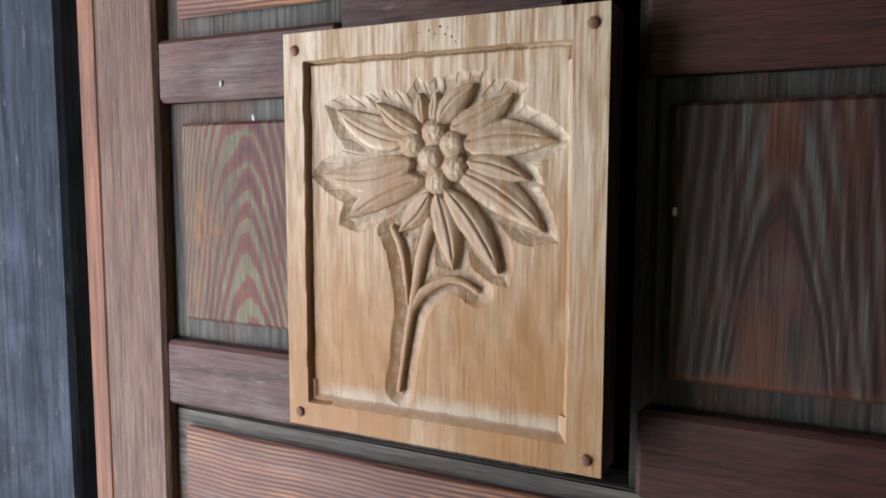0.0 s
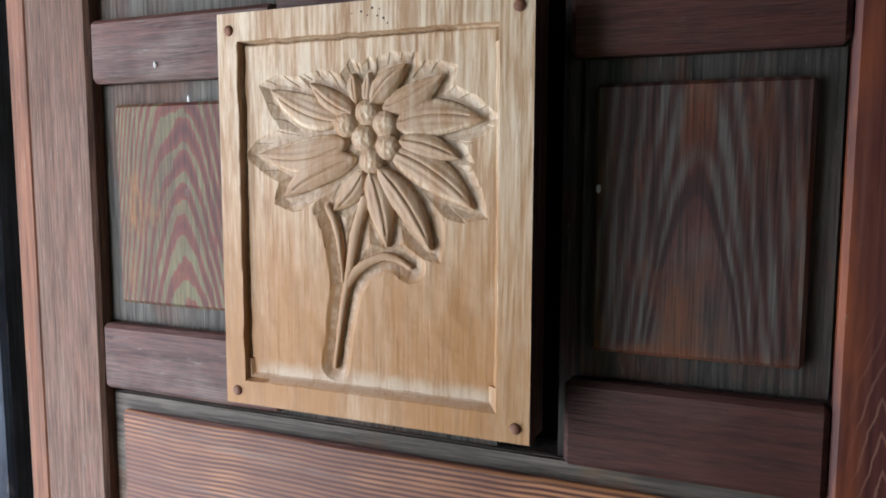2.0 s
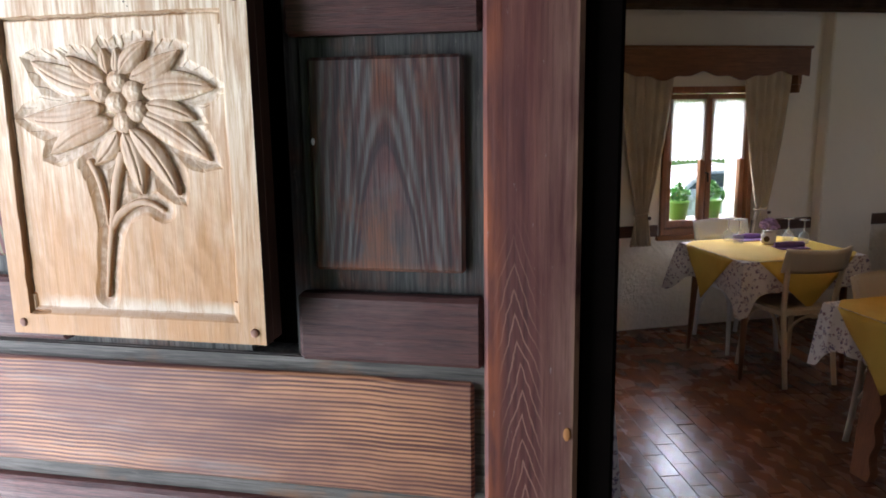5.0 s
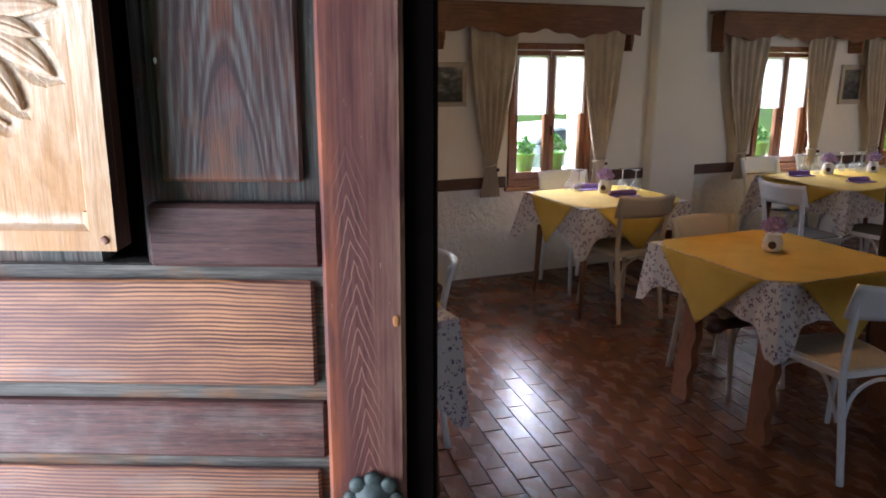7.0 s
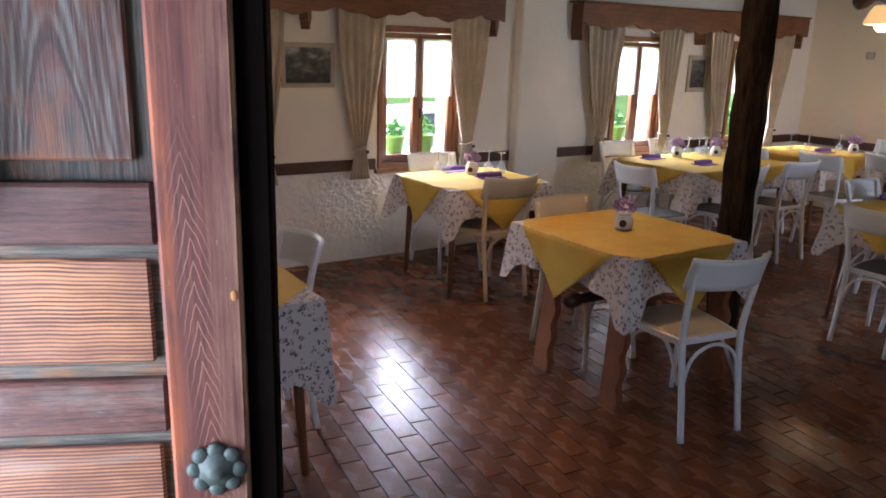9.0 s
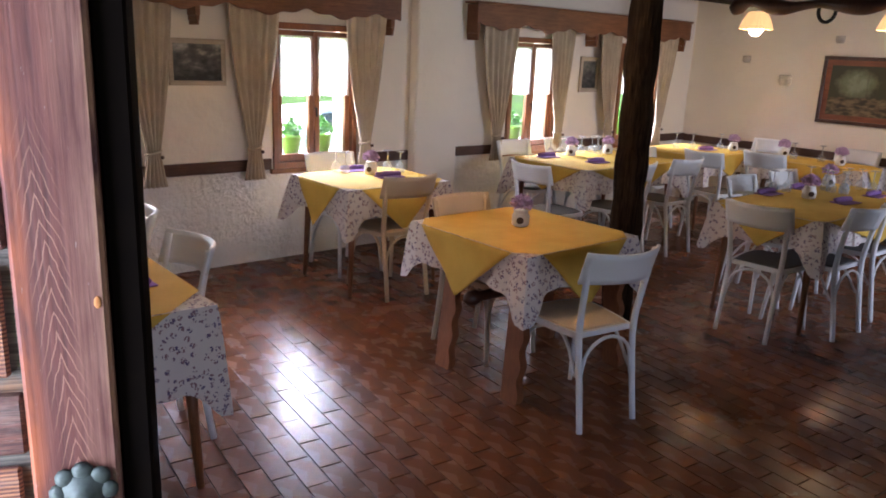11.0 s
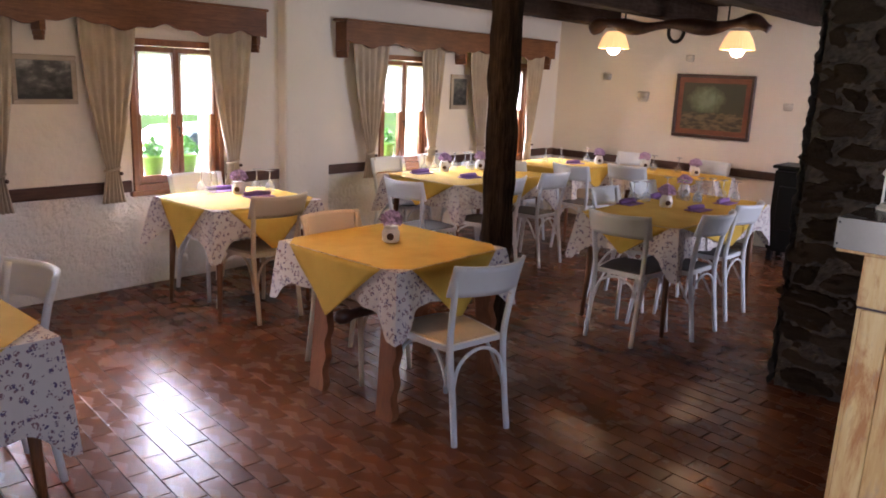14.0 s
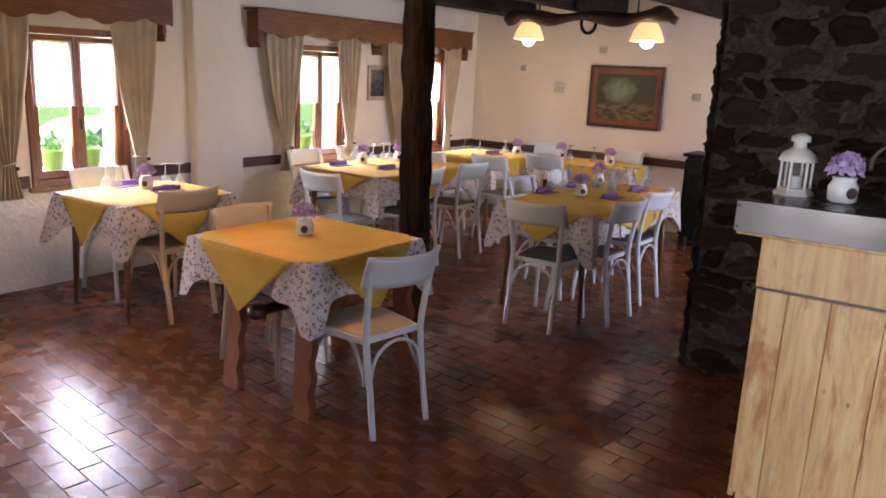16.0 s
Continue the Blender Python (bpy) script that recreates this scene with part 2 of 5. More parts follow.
def pine(name):
    """Knotty pine boards: pale, with flowing orange-brown streaks and grey scuffs."""
    n = Nodes(name, 0.5)
    shift = n.t.nodes.new("ShaderNodeVectorMath")
    shift.operation = "MULTIPLY_ADD"
    n.put(shift.inputs[0], n.random())
    shift.inputs[1].default_value = (7.0, 3.0, 5.0)
    n.put(shift.inputs[2], n.co)
    n.co = shift.outputs[0]
    flow = n.noise(13, 5, n.stretch((1, 1, 0.16)), 0.6, 1.2)
    grain = n.noise(60, 5, n.stretch((1, 1, 0.05)), 0.6, 0.6)
    c = n.ramp(n.mix(0.4, flow, grain), (0.36, (0.44, 0.24, 0.075)), (0.5, (0.56, 0.35, 0.13)), (0.62, (0.62, 0.43, 0.19)))
    c = n.mix(n.ramp(n.noise(9, 6, n.stretch((1, 1, 0.22), (0, 0, 0), (2, 6, 1)), 0.68, 0.8), (0.50, 0.0), (0.62, 0.9)), c, (0.36, 0.135, 0.03))
    c = n.mix(n.ramp(n.noise(17, 6, n.stretch((1, 1, 0.3), (0, 0, 0), (5, 1, 9)), 0.65), (0.58, 0.0), (0.7, 0.55)), c, (0.33, 0.25, 0.165))
    c = n.mix(n.ramp(n.voronoi(9, n.stretch((1, 1, 0.55))), (0.03, 0.9), (0.075, 0.0)), c, (0.11, 0.05, 0.02))
    n.color(c).rough(n.ramp(flow, (0.3, 0.42), (0.7, 0.6)))
    return n.bump(n.mix(0.4, grain, flow), 0.35).m


PINE = pine("pine_boards")

WHITE = painted("white_chair_paint", (0.78, 0.81, 0.84), (0.2, 0.13, 0.08), 0.6)
CREAM = painted("cream_chair_paint", (0.62, 0.52, 0.38), (0.25, 0.15, 0.08), 0.6)
SEATPAD = plain("dark_seat", (0.09, 0.085, 0.085), 0.6)
SEATCREAM = plain("cream_seat", (0.60, 0.48, 0.33), 0.5)
YELLOW = cloth("mustard_cloth", (0.64, 0.432, 0.08), (0.55, 0.352, 0.06))
PRINT = floral("floral_print")
PURPLE = cloth("violet_napkin", (0.24, 0.13, 0.34), (0.3, 0.18, 0.4))
CURTAIN = cloth("beige_curtain", (0.50, 0.42, 0.31), (0.40, 0.33, 0.245))
LACE = sheer("lace")
GROUT = plain("grout", (0.12, 0.078, 0.052), 0.7)
TILE, TILES = tile_mat("terracotta_tile"), tile_mat("terracotta_tiles", True)
STONE = stone_mat("dark_stone")
MORTAR = plain("mortar", (0.055, 0.039, 0.026), 0.95, 0, 0.6, 18.0, 1.0, 50)
GLASS = glass_mat("clear_glass")
CLEAR = glass_mat("thin_clear_glass", (0.75, 0.8, 0.82), 0.14)
PANE = glass_mat("window_pane", (0.6, 0.65, 0.65), 0.06)
STEEL = plain("brushed_steel", (0.135, 0.117, 0.102), 0.45, 1.0, 0.06)
IRON = plain("black_iron", (0.012, 0.012, 0.012), 0.5, 0.6)
BRONZE = plain("green_bronze", (0.05, 0.064, 0.058), 0.55, 0.35, 0.45, 60)
CERAMIC = plain("white_ceramic", (0.75, 0.73, 0.69), 0.25, 0, 0.06)
LANTERNWHITE = plain("white_lantern_paint", (0.72, 0.69, 0.61), 0.4, 0, 0.1)
MAUVE = plain("mauve_flowers", (0.50, 0.34, 0.54), 0.8, 0, 0.4, 60)
POT = plain("lime_pot", (0.20, 0.50, 0.05), 0.4)
LEAF = plain("plant_leaf", (0.07, 0.26, 0.03), 0.5, 0, 0.5, 30)
PORTAL = wood("blue_grey_board", (0.018, 0.026, 0.042), (0.05, 0.07, 0.105), "z", rough=0.75, worn=(0.10, 0.13, 0.17), amount=0.3, grit=0.7)
SHADE = glowing("lit_lamp_shade", (1.0, 0.60, 0.22), 0.26)
BULB = glowing("lit_bulb", (1.0, 0.76, 0.42), 15.0)


# ---- mesh helpers ----


def mesh_of(name, bm, material, smooth=False):
    me = bpy.data.meshes.new(name)
    bm.to_mesh(me)
    bm.free()
    for m in material if isinstance(material, (list, tuple)) else [material]:
        me.materials.append(m)
    if smooth:
        me.polygons.foreach_set("use_smooth", [True] * len(me.polygons))
    return me


def part(name, bm, material, parent, label="", smooth=False):
    ob = new(name, mesh_of(name, bm, material, smooth))
    ob.parent = parent
    if label:
        tagged(ob, label)
    return ob


def solid(name, bm, material, label, category, kind="", smooth=False, group=""):
    return tagged(new(name, mesh_of(name, bm, material, smooth)), label, category, group, kind)


def thing(name, m, label, category, group="", kind=""):
    ob = new(name)
    ob.empty_display_size = 0.1
    ob.matrix_basis = m
    return tagged(ob, label, category, group, kind)


def box(bm, x0, x1, y0, y1, z0, z1, bevel=0.0, seg=1):
    v = [bm.verts.new(p) for p in ((x0, y0, z0), (x1, y0, z0), (x1, y1, z0), (x0, y1, z0), (x0, y0, z1), (x1, y0, z1), (x1, y1, z1), (x0, y1, z1))]
    f = [bm.faces.new([v[i] for i in q]) for q in ((3, 2, 1, 0), (4, 5, 6, 7), (0, 1, 5, 4), (1, 2, 6, 5), (2, 3, 7, 6), (3, 0, 4, 7))]
    if bevel:
        bmesh.ops.bevel(bm, geom=list({e for q in f for e in q.edges}), offset=bevel, segments=seg, affect="EDGES")
    return bm


def boxed(*a, bevel=0.0, seg=1):
    return box(bmesh.new(), *a, bevel=bevel, seg=seg)


def tube(bm, pts, radii, sides=10, squash=1.0):
    pts = [Vector(p) for p in pts]
    if not isinstance(radii, (list, tuple)):
        radii = [radii] * len(pts)
    rings, side = [], None
    for i, p in enumerate(pts):
        d = (pts[min(i + 1, len(pts) - 1)] - pts[max(i - 1, 0)]).normalized()
        if side is None:
            side = d.orthogonal().normalized()
        side = (side - d * side.dot(d)).normalized()
        up = d.cross(side)
        rings.append([bm.verts.new(p + (side * math.cos(a) + up * math.sin(a) * squash) * radii[i]) for a in (2 * math.pi * k / sides for k in range(sides))])
    for a, b in zip(rings, rings[1:]):
        for k in range(sides):
            bm.faces.new((a[k], a[(k + 1) % sides], b[(k + 1) % sides], b[k]))
    bm.faces.new(rings[0][::-1]), bm.faces.new(rings[-1])
    return bm


def spline(pts, n=8):
    """Points along a smooth line through pts."""
    p = [Vector(q) for q in pts]
    p = [p[0] * 2 - p[1], *p, p[-1] * 2 - p[-2]]
    out = []
    for i in range(1, len(p) - 2):
        for k in range(n):
            t = k / n
            a, b, c, d = p[i - 1:i + 3]
            out.append(0.5 * ((2 * b) + (c - a) * t + (2 * a - 5 * b + 4 * c - d) * t * t + (3 * b - a - 3 * c + d) * t ** 3))
    return out + [p[-2]]


def lathe(bm, profile, sides=20, at=(0, 0, 0)):
    at = Vector(at)
    rings = [[bm.verts.new(at + Vector((r * math.cos(a), r * math.sin(a), z))) for a in (2 * math.pi * k / sides for k in range(sides))] for r, z in profile]
    for a, b in zip(rings, rings[1:]):
        for k in range(sides):
            bm.faces.new((a[k], a[(k + 1) % sides], b[(k + 1) % sides], b[k]))
    bm.faces.new(rings[0][::-1]), bm.faces.new(rings[-1])
    return bm


def sheet(bm, grid):
    rows = [[bm.verts.new(p) for p in row] for row in grid]
    for a, b in zip(rows, rows[1:]):
        for k in range(len(a) - 1):
            bm.faces.new((a[k], a[k + 1], b[k + 1], b[k]))
    return bm


def thicken(ob, t):
    mod = ob.modifiers.new("thickness", "SOLIDIFY")
    mod.thickness, mod.offset = t, 0
    return ob


def blobs(bm, centers, r, sub=1, jitter=0.25):
    for c in centers:
        v = bmesh.ops.create_icosphere(bm, subdivisions=sub, radius=r * random.uniform(0.75, 1.25), matrix=Matrix.Translation(c))["verts"]
        for q in v:
            q.co += Vector([random.uniform(-1, 1) * r * jitter for _ in range(3)])
    return bm


def clumps(bm, centers, size):
    """Small folded leaves or petals scattered round the given places."""
    for c in centers:
        a, d = Vector([random.gauss(0, 1) for _ in range(3)]).normalized(), Vector([random.gauss(0, 1) for _ in range(3)]).normalized()
        b = a.cross(d).normalized()
        s = size * random.uniform(0.6, 1.3)
        q = [bm.verts.new(Vector(c) + v * s) for v in (-a * 0.9, b * 0.5 + d * 0.1, a, -b * 0.5 + d * 0.1)]
        bm.faces.new((q[0], q[1], q[2])), bm.faces.new((q[0], q[2], q[3]))
    return bm


# ---- the room ----
FAR, EAST, TOP = 8.8, 7.4, 2.46
bm = boxed(-0.35, 0, -0.35, FAR + 0.3, 0, 0.715)
solid("wall_west_base", bm, ROUGHCAST, "rough white plaster lower wall under the windows", "wall", "structure")
bm = bmesh.new()
edges = [-0.35] + [v for w in WINDOWS for v in w] + [FAR + 0.3]
for a, b in zip(edges[::2], edges[1::2]):
    box(bm, -0.35, 0, a, b, 0.715, 1.80)
box(bm, -0.35, 0, -0.35, FAR + 0.3, 1.80, TOP)
solid("wall_west", bm, WALL, "cream plaster wall with four windows", "wall", "structure")
solid("wall_pilaster", boxed(0.001, 0.11, 4.56, 5.03, 0, TOP, bevel=0.008, seg=2), WALL, "cream plaster pilaster between the windows", "wall", "structure")
solid("wall_north", boxed(0, EAST + 0.3, FAR, FAR + 0.3, 0, TOP), WALL, "cream plaster end wall", "wall", "structure")
bm = boxed(0, 4.02, -0.35, 0, 0, TOP)
box(bm, 5.75, EAST + 0.3, -0.35, 0, 0, TOP)
box(bm, 4.02, 5.75, -0.35, 0, 2.1, TOP)
solid("wall_south", bm, WALL, "cream plaster entrance wall", "wall", "structure")
bm = bmesh.new()
# Openings 1.0-2.7 and 6.2-7.7 are added, unseen, for the two fill lamps.
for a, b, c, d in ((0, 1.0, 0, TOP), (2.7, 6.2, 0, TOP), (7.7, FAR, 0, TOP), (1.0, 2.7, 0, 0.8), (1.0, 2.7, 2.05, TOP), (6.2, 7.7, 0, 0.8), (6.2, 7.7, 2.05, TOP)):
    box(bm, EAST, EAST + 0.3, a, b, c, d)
solid("wall_east", bm, WALL, "cream plaster wall", "wall", "structure")
solid("ceiling", boxed(-0.35, EAST + 0.3, -0.35, FAR + 0.3, TOP, TOP + 0.2), CEIL, "dark boarded ceiling", "ceiling", "structure")
for x in (0.72, 1.85, 3.0, 4.15, 5.3, 6.45):
    solid("ceiling_beam", boxed(x - 0.09, x + 0.09, 0.002, FAR - 0.002, 2.25, TOP - 0.002, bevel=0.012), BEAM, "dark brown timber ceiling beam", "beam", "structure", group="ceiling beams")
for a, b in ((0.01, 1.44), (2.28, 3.25), (4.04, 4.555), (5.035, 5.72), (6.44, 7.40), (8.16, FAR)):
    solid("trim_chair_rail", boxed(0.001, 0.024, a, b, 0.712, 0.797, bevel=0.004), RAIL, "dark brown wooden chair rail", "trim", "structure")
ob = solid("trim_chair_rail", boxed(0.026, 3.0, FAR - 0.024, FAR - 0.001, 0.705, 0.79, bevel=0.004), RAIL, "dark brown wooden chair rail", "trim", "structure")


def window(ya, yb):
    m = thing("window_1", pose(0, (ya + yb) / 2, WIN_Z[0]), "two-leaf brown wooden window with bright daylight behind", "window", "windows along the wall", "structure")
    w, h = (yb - ya) / 2, WIN_Z[1] - WIN_Z[0]
    bm = bmesh.new()
    for a, b, c, d in ((-w, w, 0, 0.05), (-w, w, h - 0.05, h), (-w, -w + 0.045, 0.05, h - 0.05), (w - 0.045, w, 0.05, h - 0.05)):
        box(bm, -0.085, 0.022, a, b, c, d, 0.004)
    part("window_frame", bm, FRAME, m)
    for s in (-1, 1):
        a, b = sorted((0.003 * s, s * (w - 0.048)))
        bm = bmesh.new()
        for p, q, c, d in ((a, b, 0.053, 0.105), (a, b, h - 0.1, h - 0.053), (a, a + 0.045, 0.105, h - 0.1), (b - 0.045, b, 0.105, h - 0.1)):
            box(bm, -0.06, -0.015, p, q, c, d, 0.004)
        sash = part("sash", bm, FRAME, m)
        pane = part("pane", boxed(-0.042, -0.037, a + 0.046, b - 0.046, 0.106, h - 0.101), PANE, sash)
        pane.visible_shadow = False
        # short lace curtain in the upper half
        rows = []
        for i in range(9):
            z = h - 0.09 - 0.43 * i / 8
            rows.append([(-0.008 + 0.006 * math.sin(k * 2.3 + i * 0.2), a + 0.02 + (b - a - 0.04) * k / 30, z - (0.02 * abs(math.sin(k * 0.8)) if i == 8 else 0)) for k in range(31)])
        part("lace_curtain", sheet(bmesh.new(), rows), LACE, m, "short white lace curtain", True)
    part("window_sill", boxed(0.003, 0.045, -w - 0.03, w + 0.03, -0.03, 0.005, bevel=0.004), FRAME, m)
    part("outer_ledge", boxed(-0.35, -0.088, -w + 0.002, w - 0.002, 0.006, 0.084), GROUT, m)
    part("window_handle", tube(bmesh.new(), [(-0.012, 0, h * 0.42), (0.015, 0, h * 0.42), (0.02, 0, h * 0.36)], 0.007), IRON, m)
    return m


for wa, wb in WINDOWS:
    window(wa, wb)

# floor: a bed of grout with tiles laid on it
floor_ob = solid("floor", boxed(-0.35, EAST + 0.3, -0.35, FAR + 0.3, -0.2, -0.006), GROUT, "red-brown glazed terracotta tile floor", "floor", "structure")


# ---- the open door ----
DOOR = pose(4.4476, 0.6773, 0, 0, 0, 65.41)
door = thing("door_1", DOOR, "old dark red-brown panelled wooden door standing open inwards", "door", "", "structure")


def stile_mat(name):
    """Red-brown stile: fine upright grain, pale chevrons low down, an orange worn arris and a tan weathered edge."""
    n = Nodes(name, 0.5)
    x, y, z = n.xyz()
    grain = n.noise(150, 6, n.stretch((1, 1, 0.035)), 0.65)
    broad = n.noise(16, 5, n.stretch((1, 1, 0.3)), 0.6)
    c = n.ramp(n.mix(0.35, grain, broad), (0.34, (0.045, 0.010, 0.009)), (0.5, (0.10, 0.027, 0.021)), (0.66, (0.165, 0.058, 0.04)))
    dx = n.math("SUBTRACT", n.math("ADD", x, n.math("MULTIPLY", n.math("SUBTRACT", n.noise(9, 3), 0.5), 0.014)), n.math("ADD", 0.030, n.math("MULTIPLY", n.math("SUBTRACT", 1.37, z), 0.06)))
    h = n.math("ADD", n.math("ADD", z, n.math("MULTIPLY", n.math("ABSOLUTE", dx), 3.2)), n.math("MULTIPLY", n.noise(40, 4), 0.022))
    line = n.ramp(n.math("SINE", n.math("MULTIPLY", h, 270.0)), (0.72, 0.0), (0.97, 1.0))
    where = n.math("MULTIPLY", n.ramp(n.math("ABSOLUTE", dx), (0.008, 1.0), (0.021, 0.0)), n.ramp(z, (0.5, 1.0), (0.503, 1.0)))
    low = n.ramp(n.math("SUBTRACT", 1.60, z), (0.0, 0.0), (0.10, 0.75))
    c = n.mix(n.math("MULTIPLY", n.math("MULTIPLY", line, where), low), c, (0.27, 0.135, 0.095))
    tan = n.math("MULTIPLY", n.ramp(n.math("MULTIPLY", n.math("ADD", x, 0.01), 10.0), (0.45, 0.0), (0.85, 0.6)), n.ramp(n.mix(0.5, grain, broad), (0.42, 0.0), (0.58, 1.0)))
    c = n.mix(tan, c, (0.24, 0.15, 0.105))
    arris = n.math("MULTIPLY", n.ramp(n.math("MULTIPLY", n.math("ADD", x, 0.008), 10.0), (0.05, 1.0), (0.22, 0.0)), n.ramp(n.noise(34, 5, n.stretch((1, 1, 0.2))), (0.42, 0.0), (0.6, 0.9)))
    c = n.mix(arris, c, (0.30, 0.075, 0.022))
    edge_wear = n.math("MULTIPLY", n.ramp(n.math("MULTIPLY", x, 10.0), (0.70, 0.0), (0.765, 1.0)), n.ramp(n.noise(22, 5, n.stretch((1, 1, 0.4))), (0.45, 0.0), (0.56, 0.9)))
    c = n.mix(edge_wear, c, (0.30, 0.16, 0.09))
    c = n.mix(n.ramp(n.noise(120, 6, n.stretch((1, 1, 0.35)), 0.75), (0.64, 0.0), (0.70, 0.5)), c, (0.30, 0.27, 0.25))
    crack = n.noise(34, 5, n.stretch((1, 1, 0.03), (0, 0, 0), (9, 2, 6)), 0.6)
    c = n.mix(n.ramp(crack, (0.28, 0.8), (0.32, 0.0)), c, (0.018, 0.006, 0.006))
    return n.color(c).bump(grain, 0.5, 0.0012).m


STILE = stile_mat("door_stile")
HINGESTILE = wood("door_hinge_stile", (0.11, 0.045, 0.025), (0.23, 0.125, 0.08), "z", 1.0, 0.6, worn=(0.22, 0.09, 0.04), amount=0.22, bump=0.6, bands=120, grit=0.7)
DRAIL = wood("door_rail", (0.05, 0.013, 0.010), (0.185, 0.062, 0.043), "x", 1.2, 0.5, worn=(0.24, 0.18, 0.15), amount=0.3, bump=0.8, bands=150, grit=0.7)
# Darker copies of ground and rail: the right side's shade put into colour.
SHADEDRECESS = wood("shaded_door_ground", (0.036, 0.034, 0.030), (0.10, 0.093, 0.082), "z", 1.2, 0.75, worn=(0.15, 0.045, 0.018), amount=0.4, bump=0.7, grit=0.7)
SHADEDRAIL = wood("shaded_door_rail", (0.040, 0.011, 0.009), (0.14, 0.046, 0.035), "x", 1.2, 0.55, worn=(0.15, 0.085, 0.07), amount=0.2, bump=0.9, bands=150, grit=0.35)
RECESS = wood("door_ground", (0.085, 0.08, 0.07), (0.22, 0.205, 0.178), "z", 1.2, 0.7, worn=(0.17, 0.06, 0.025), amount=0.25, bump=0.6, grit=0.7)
RECESSX = wood("door_ground_across", (0.09, 0.078, 0.066), (0.23, 0.20, 0.165), "x", 1.2, 0.7, worn=(0.30, 0.12, 0.035), amount=0.4, bump=0.6, grit=0.7)
PANELA = arched("door_panel_green", (0.085, 0.018, 0.014), (0.17, 0.15, 0.07), (0.20, 0.05, 0.026), -0.550, 1.683, 48, 185, (0.32, 0.13, 0.025), low=0.20, high=0.50, amp=0.16, blot=0.45)


def cathedral(name, center, apex, spread):
    """A weathered panel, its colour darkened for the shade there: one steep arch, and grey and red bands closing up
    towards the sides.
    """
    n = Nodes(name, 0.62)
    x, y, z = n.xyz()
    wob = n.math("MULTIPLY", n.math("SUBTRACT", n.noise(11.0, 5, n.stretch((1, 1, 0.3))), 0.5), 0.05)
    dx = n.math("ADD", n.math("SUBTRACT", x, center), n.math("MULTIPLY", n.math("SUBTRACT", n.noise(26, 3, n.stretch((1, 1, 0.22))), 0.5), 0.012))
    h = n.math("ADD", n.math("ADD", n.math("SUBTRACT", z, apex), n.math("MULTIPLY", n.math("MULTIPLY", dx, dx), spread)), wob)
    far = n.math("SQRT", n.math("MAXIMUM", h, 0.0))
    ring = n.math("SINE", n.math("ADD", n.math("MULTIPLY", far, 58.0), -1.2))
    fine = n.noise(520, 4, n.stretch((1, 1, 0.03)))
    mid = n.noise(95, 6, n.stretch((1, 1, 0.06)), 0.7)
    k = n.math("ADD", n.math("ADD", n.math("MULTIPLY", ring, 0.10), 0.0), n.math("MULTIPLY", mid, 1.0))
    c = n.ramp(k, (0.30, (0.022, 0.007, 0.006)), (0.43, (0.062, 0.017, 0.012)), (0.52, (0.075, 0.045, 0.038)), (0.66, (0.125, 0.110, 0.098)))
    heart = n.ramp(n.mix(0.5, mid, n.noise(22, 5)), (0.35, (0.040, 0.012, 0.012)), (0.52, (0.105, 0.036, 0.030)), (0.68, (0.12, 0.095, 0.085)))
    heart = n.mix(n.ramp(n.math("ADD", n.math("SUBTRACT", apex, z), n.math("MULTIPLY", n.math("SUBTRACT", mid, 0.5), 0.12)), (0.03, 0.0), (0.10, 0.8)), heart, (0.085, 0.072, 0.063))
    c = n.mix(n.ramp(h, (0.0, 1.0), (0.006, 0.0)), c, heart)
    c = n.mix(n.ramp(n.math("ABSOLUTE", n.math("SUBTRACT", h, 0.004)), (0.004, 0.85), (0.011, 0.0)), c, (0.026, 0.008, 0.01))
    rust = n.math("MULTIPLY", n.ramp(n.noise(30, 6, n.stretch((1, 1, 0.35), (0, 0, 0), (3, 1, 2)), 0.72), (0.47, 0.0), (0.62, 0.6)),
                  n.ramp(n.noise(7, 2, n.stretch((1.6, 1, 1), (0, 0, 0), (1, 4, 7))), (0.42, 0.15), (0.6, 1.0)))
    c = n.mix(rust, c, (0.22, 0.062, 0.014))
    tongue = n.math("MULTIPLY", n.ramp(n.math("ABSOLUTE", n.math("MULTIPLY", dx, 10.0)), (0.04, 1.0), (0.14, 0.0)), n.ramp(n.math("ADD", n.math("MULTIPLY", n.math("SUBTRACT", z, apex - 0.03), 8.0), n.math("MULTIPLY", n.math("SUBTRACT", mid, 0.5), 1.2)), (0.2, 0.0), (0.7, 0.6)))
    foot = n.ramp(n.math("ADD", n.math("MULTIPLY", n.math("SUBTRACT", z, apex - 0.115), 10.0), n.math("MULTIPLY", n.noise(40, 4), 0.16)), (0.10, 0.65), (0.17, 0.0))
    c = n.mix(n.math("MULTIPLY", n.math("MAXIMUM", tongue, foot), n.ramp(n.noise(45, 5, n.stretch((1, 1, 0.4))), (0.35, 0.25), (0.55, 1.0))), c, (0.24, 0.065, 0.016))
    c = n.mix(0.7, c, n.ramp(fine, (0.34, 0.25), (0.62, 1.0)), "MULTIPLY")
    return n.color(c).bump(n.mix(0.5, mid, fine), 0.6, 0.0015).m


PANELB = cathedral("door_panel_grey", -0.0968, 1.6584, 119.0)



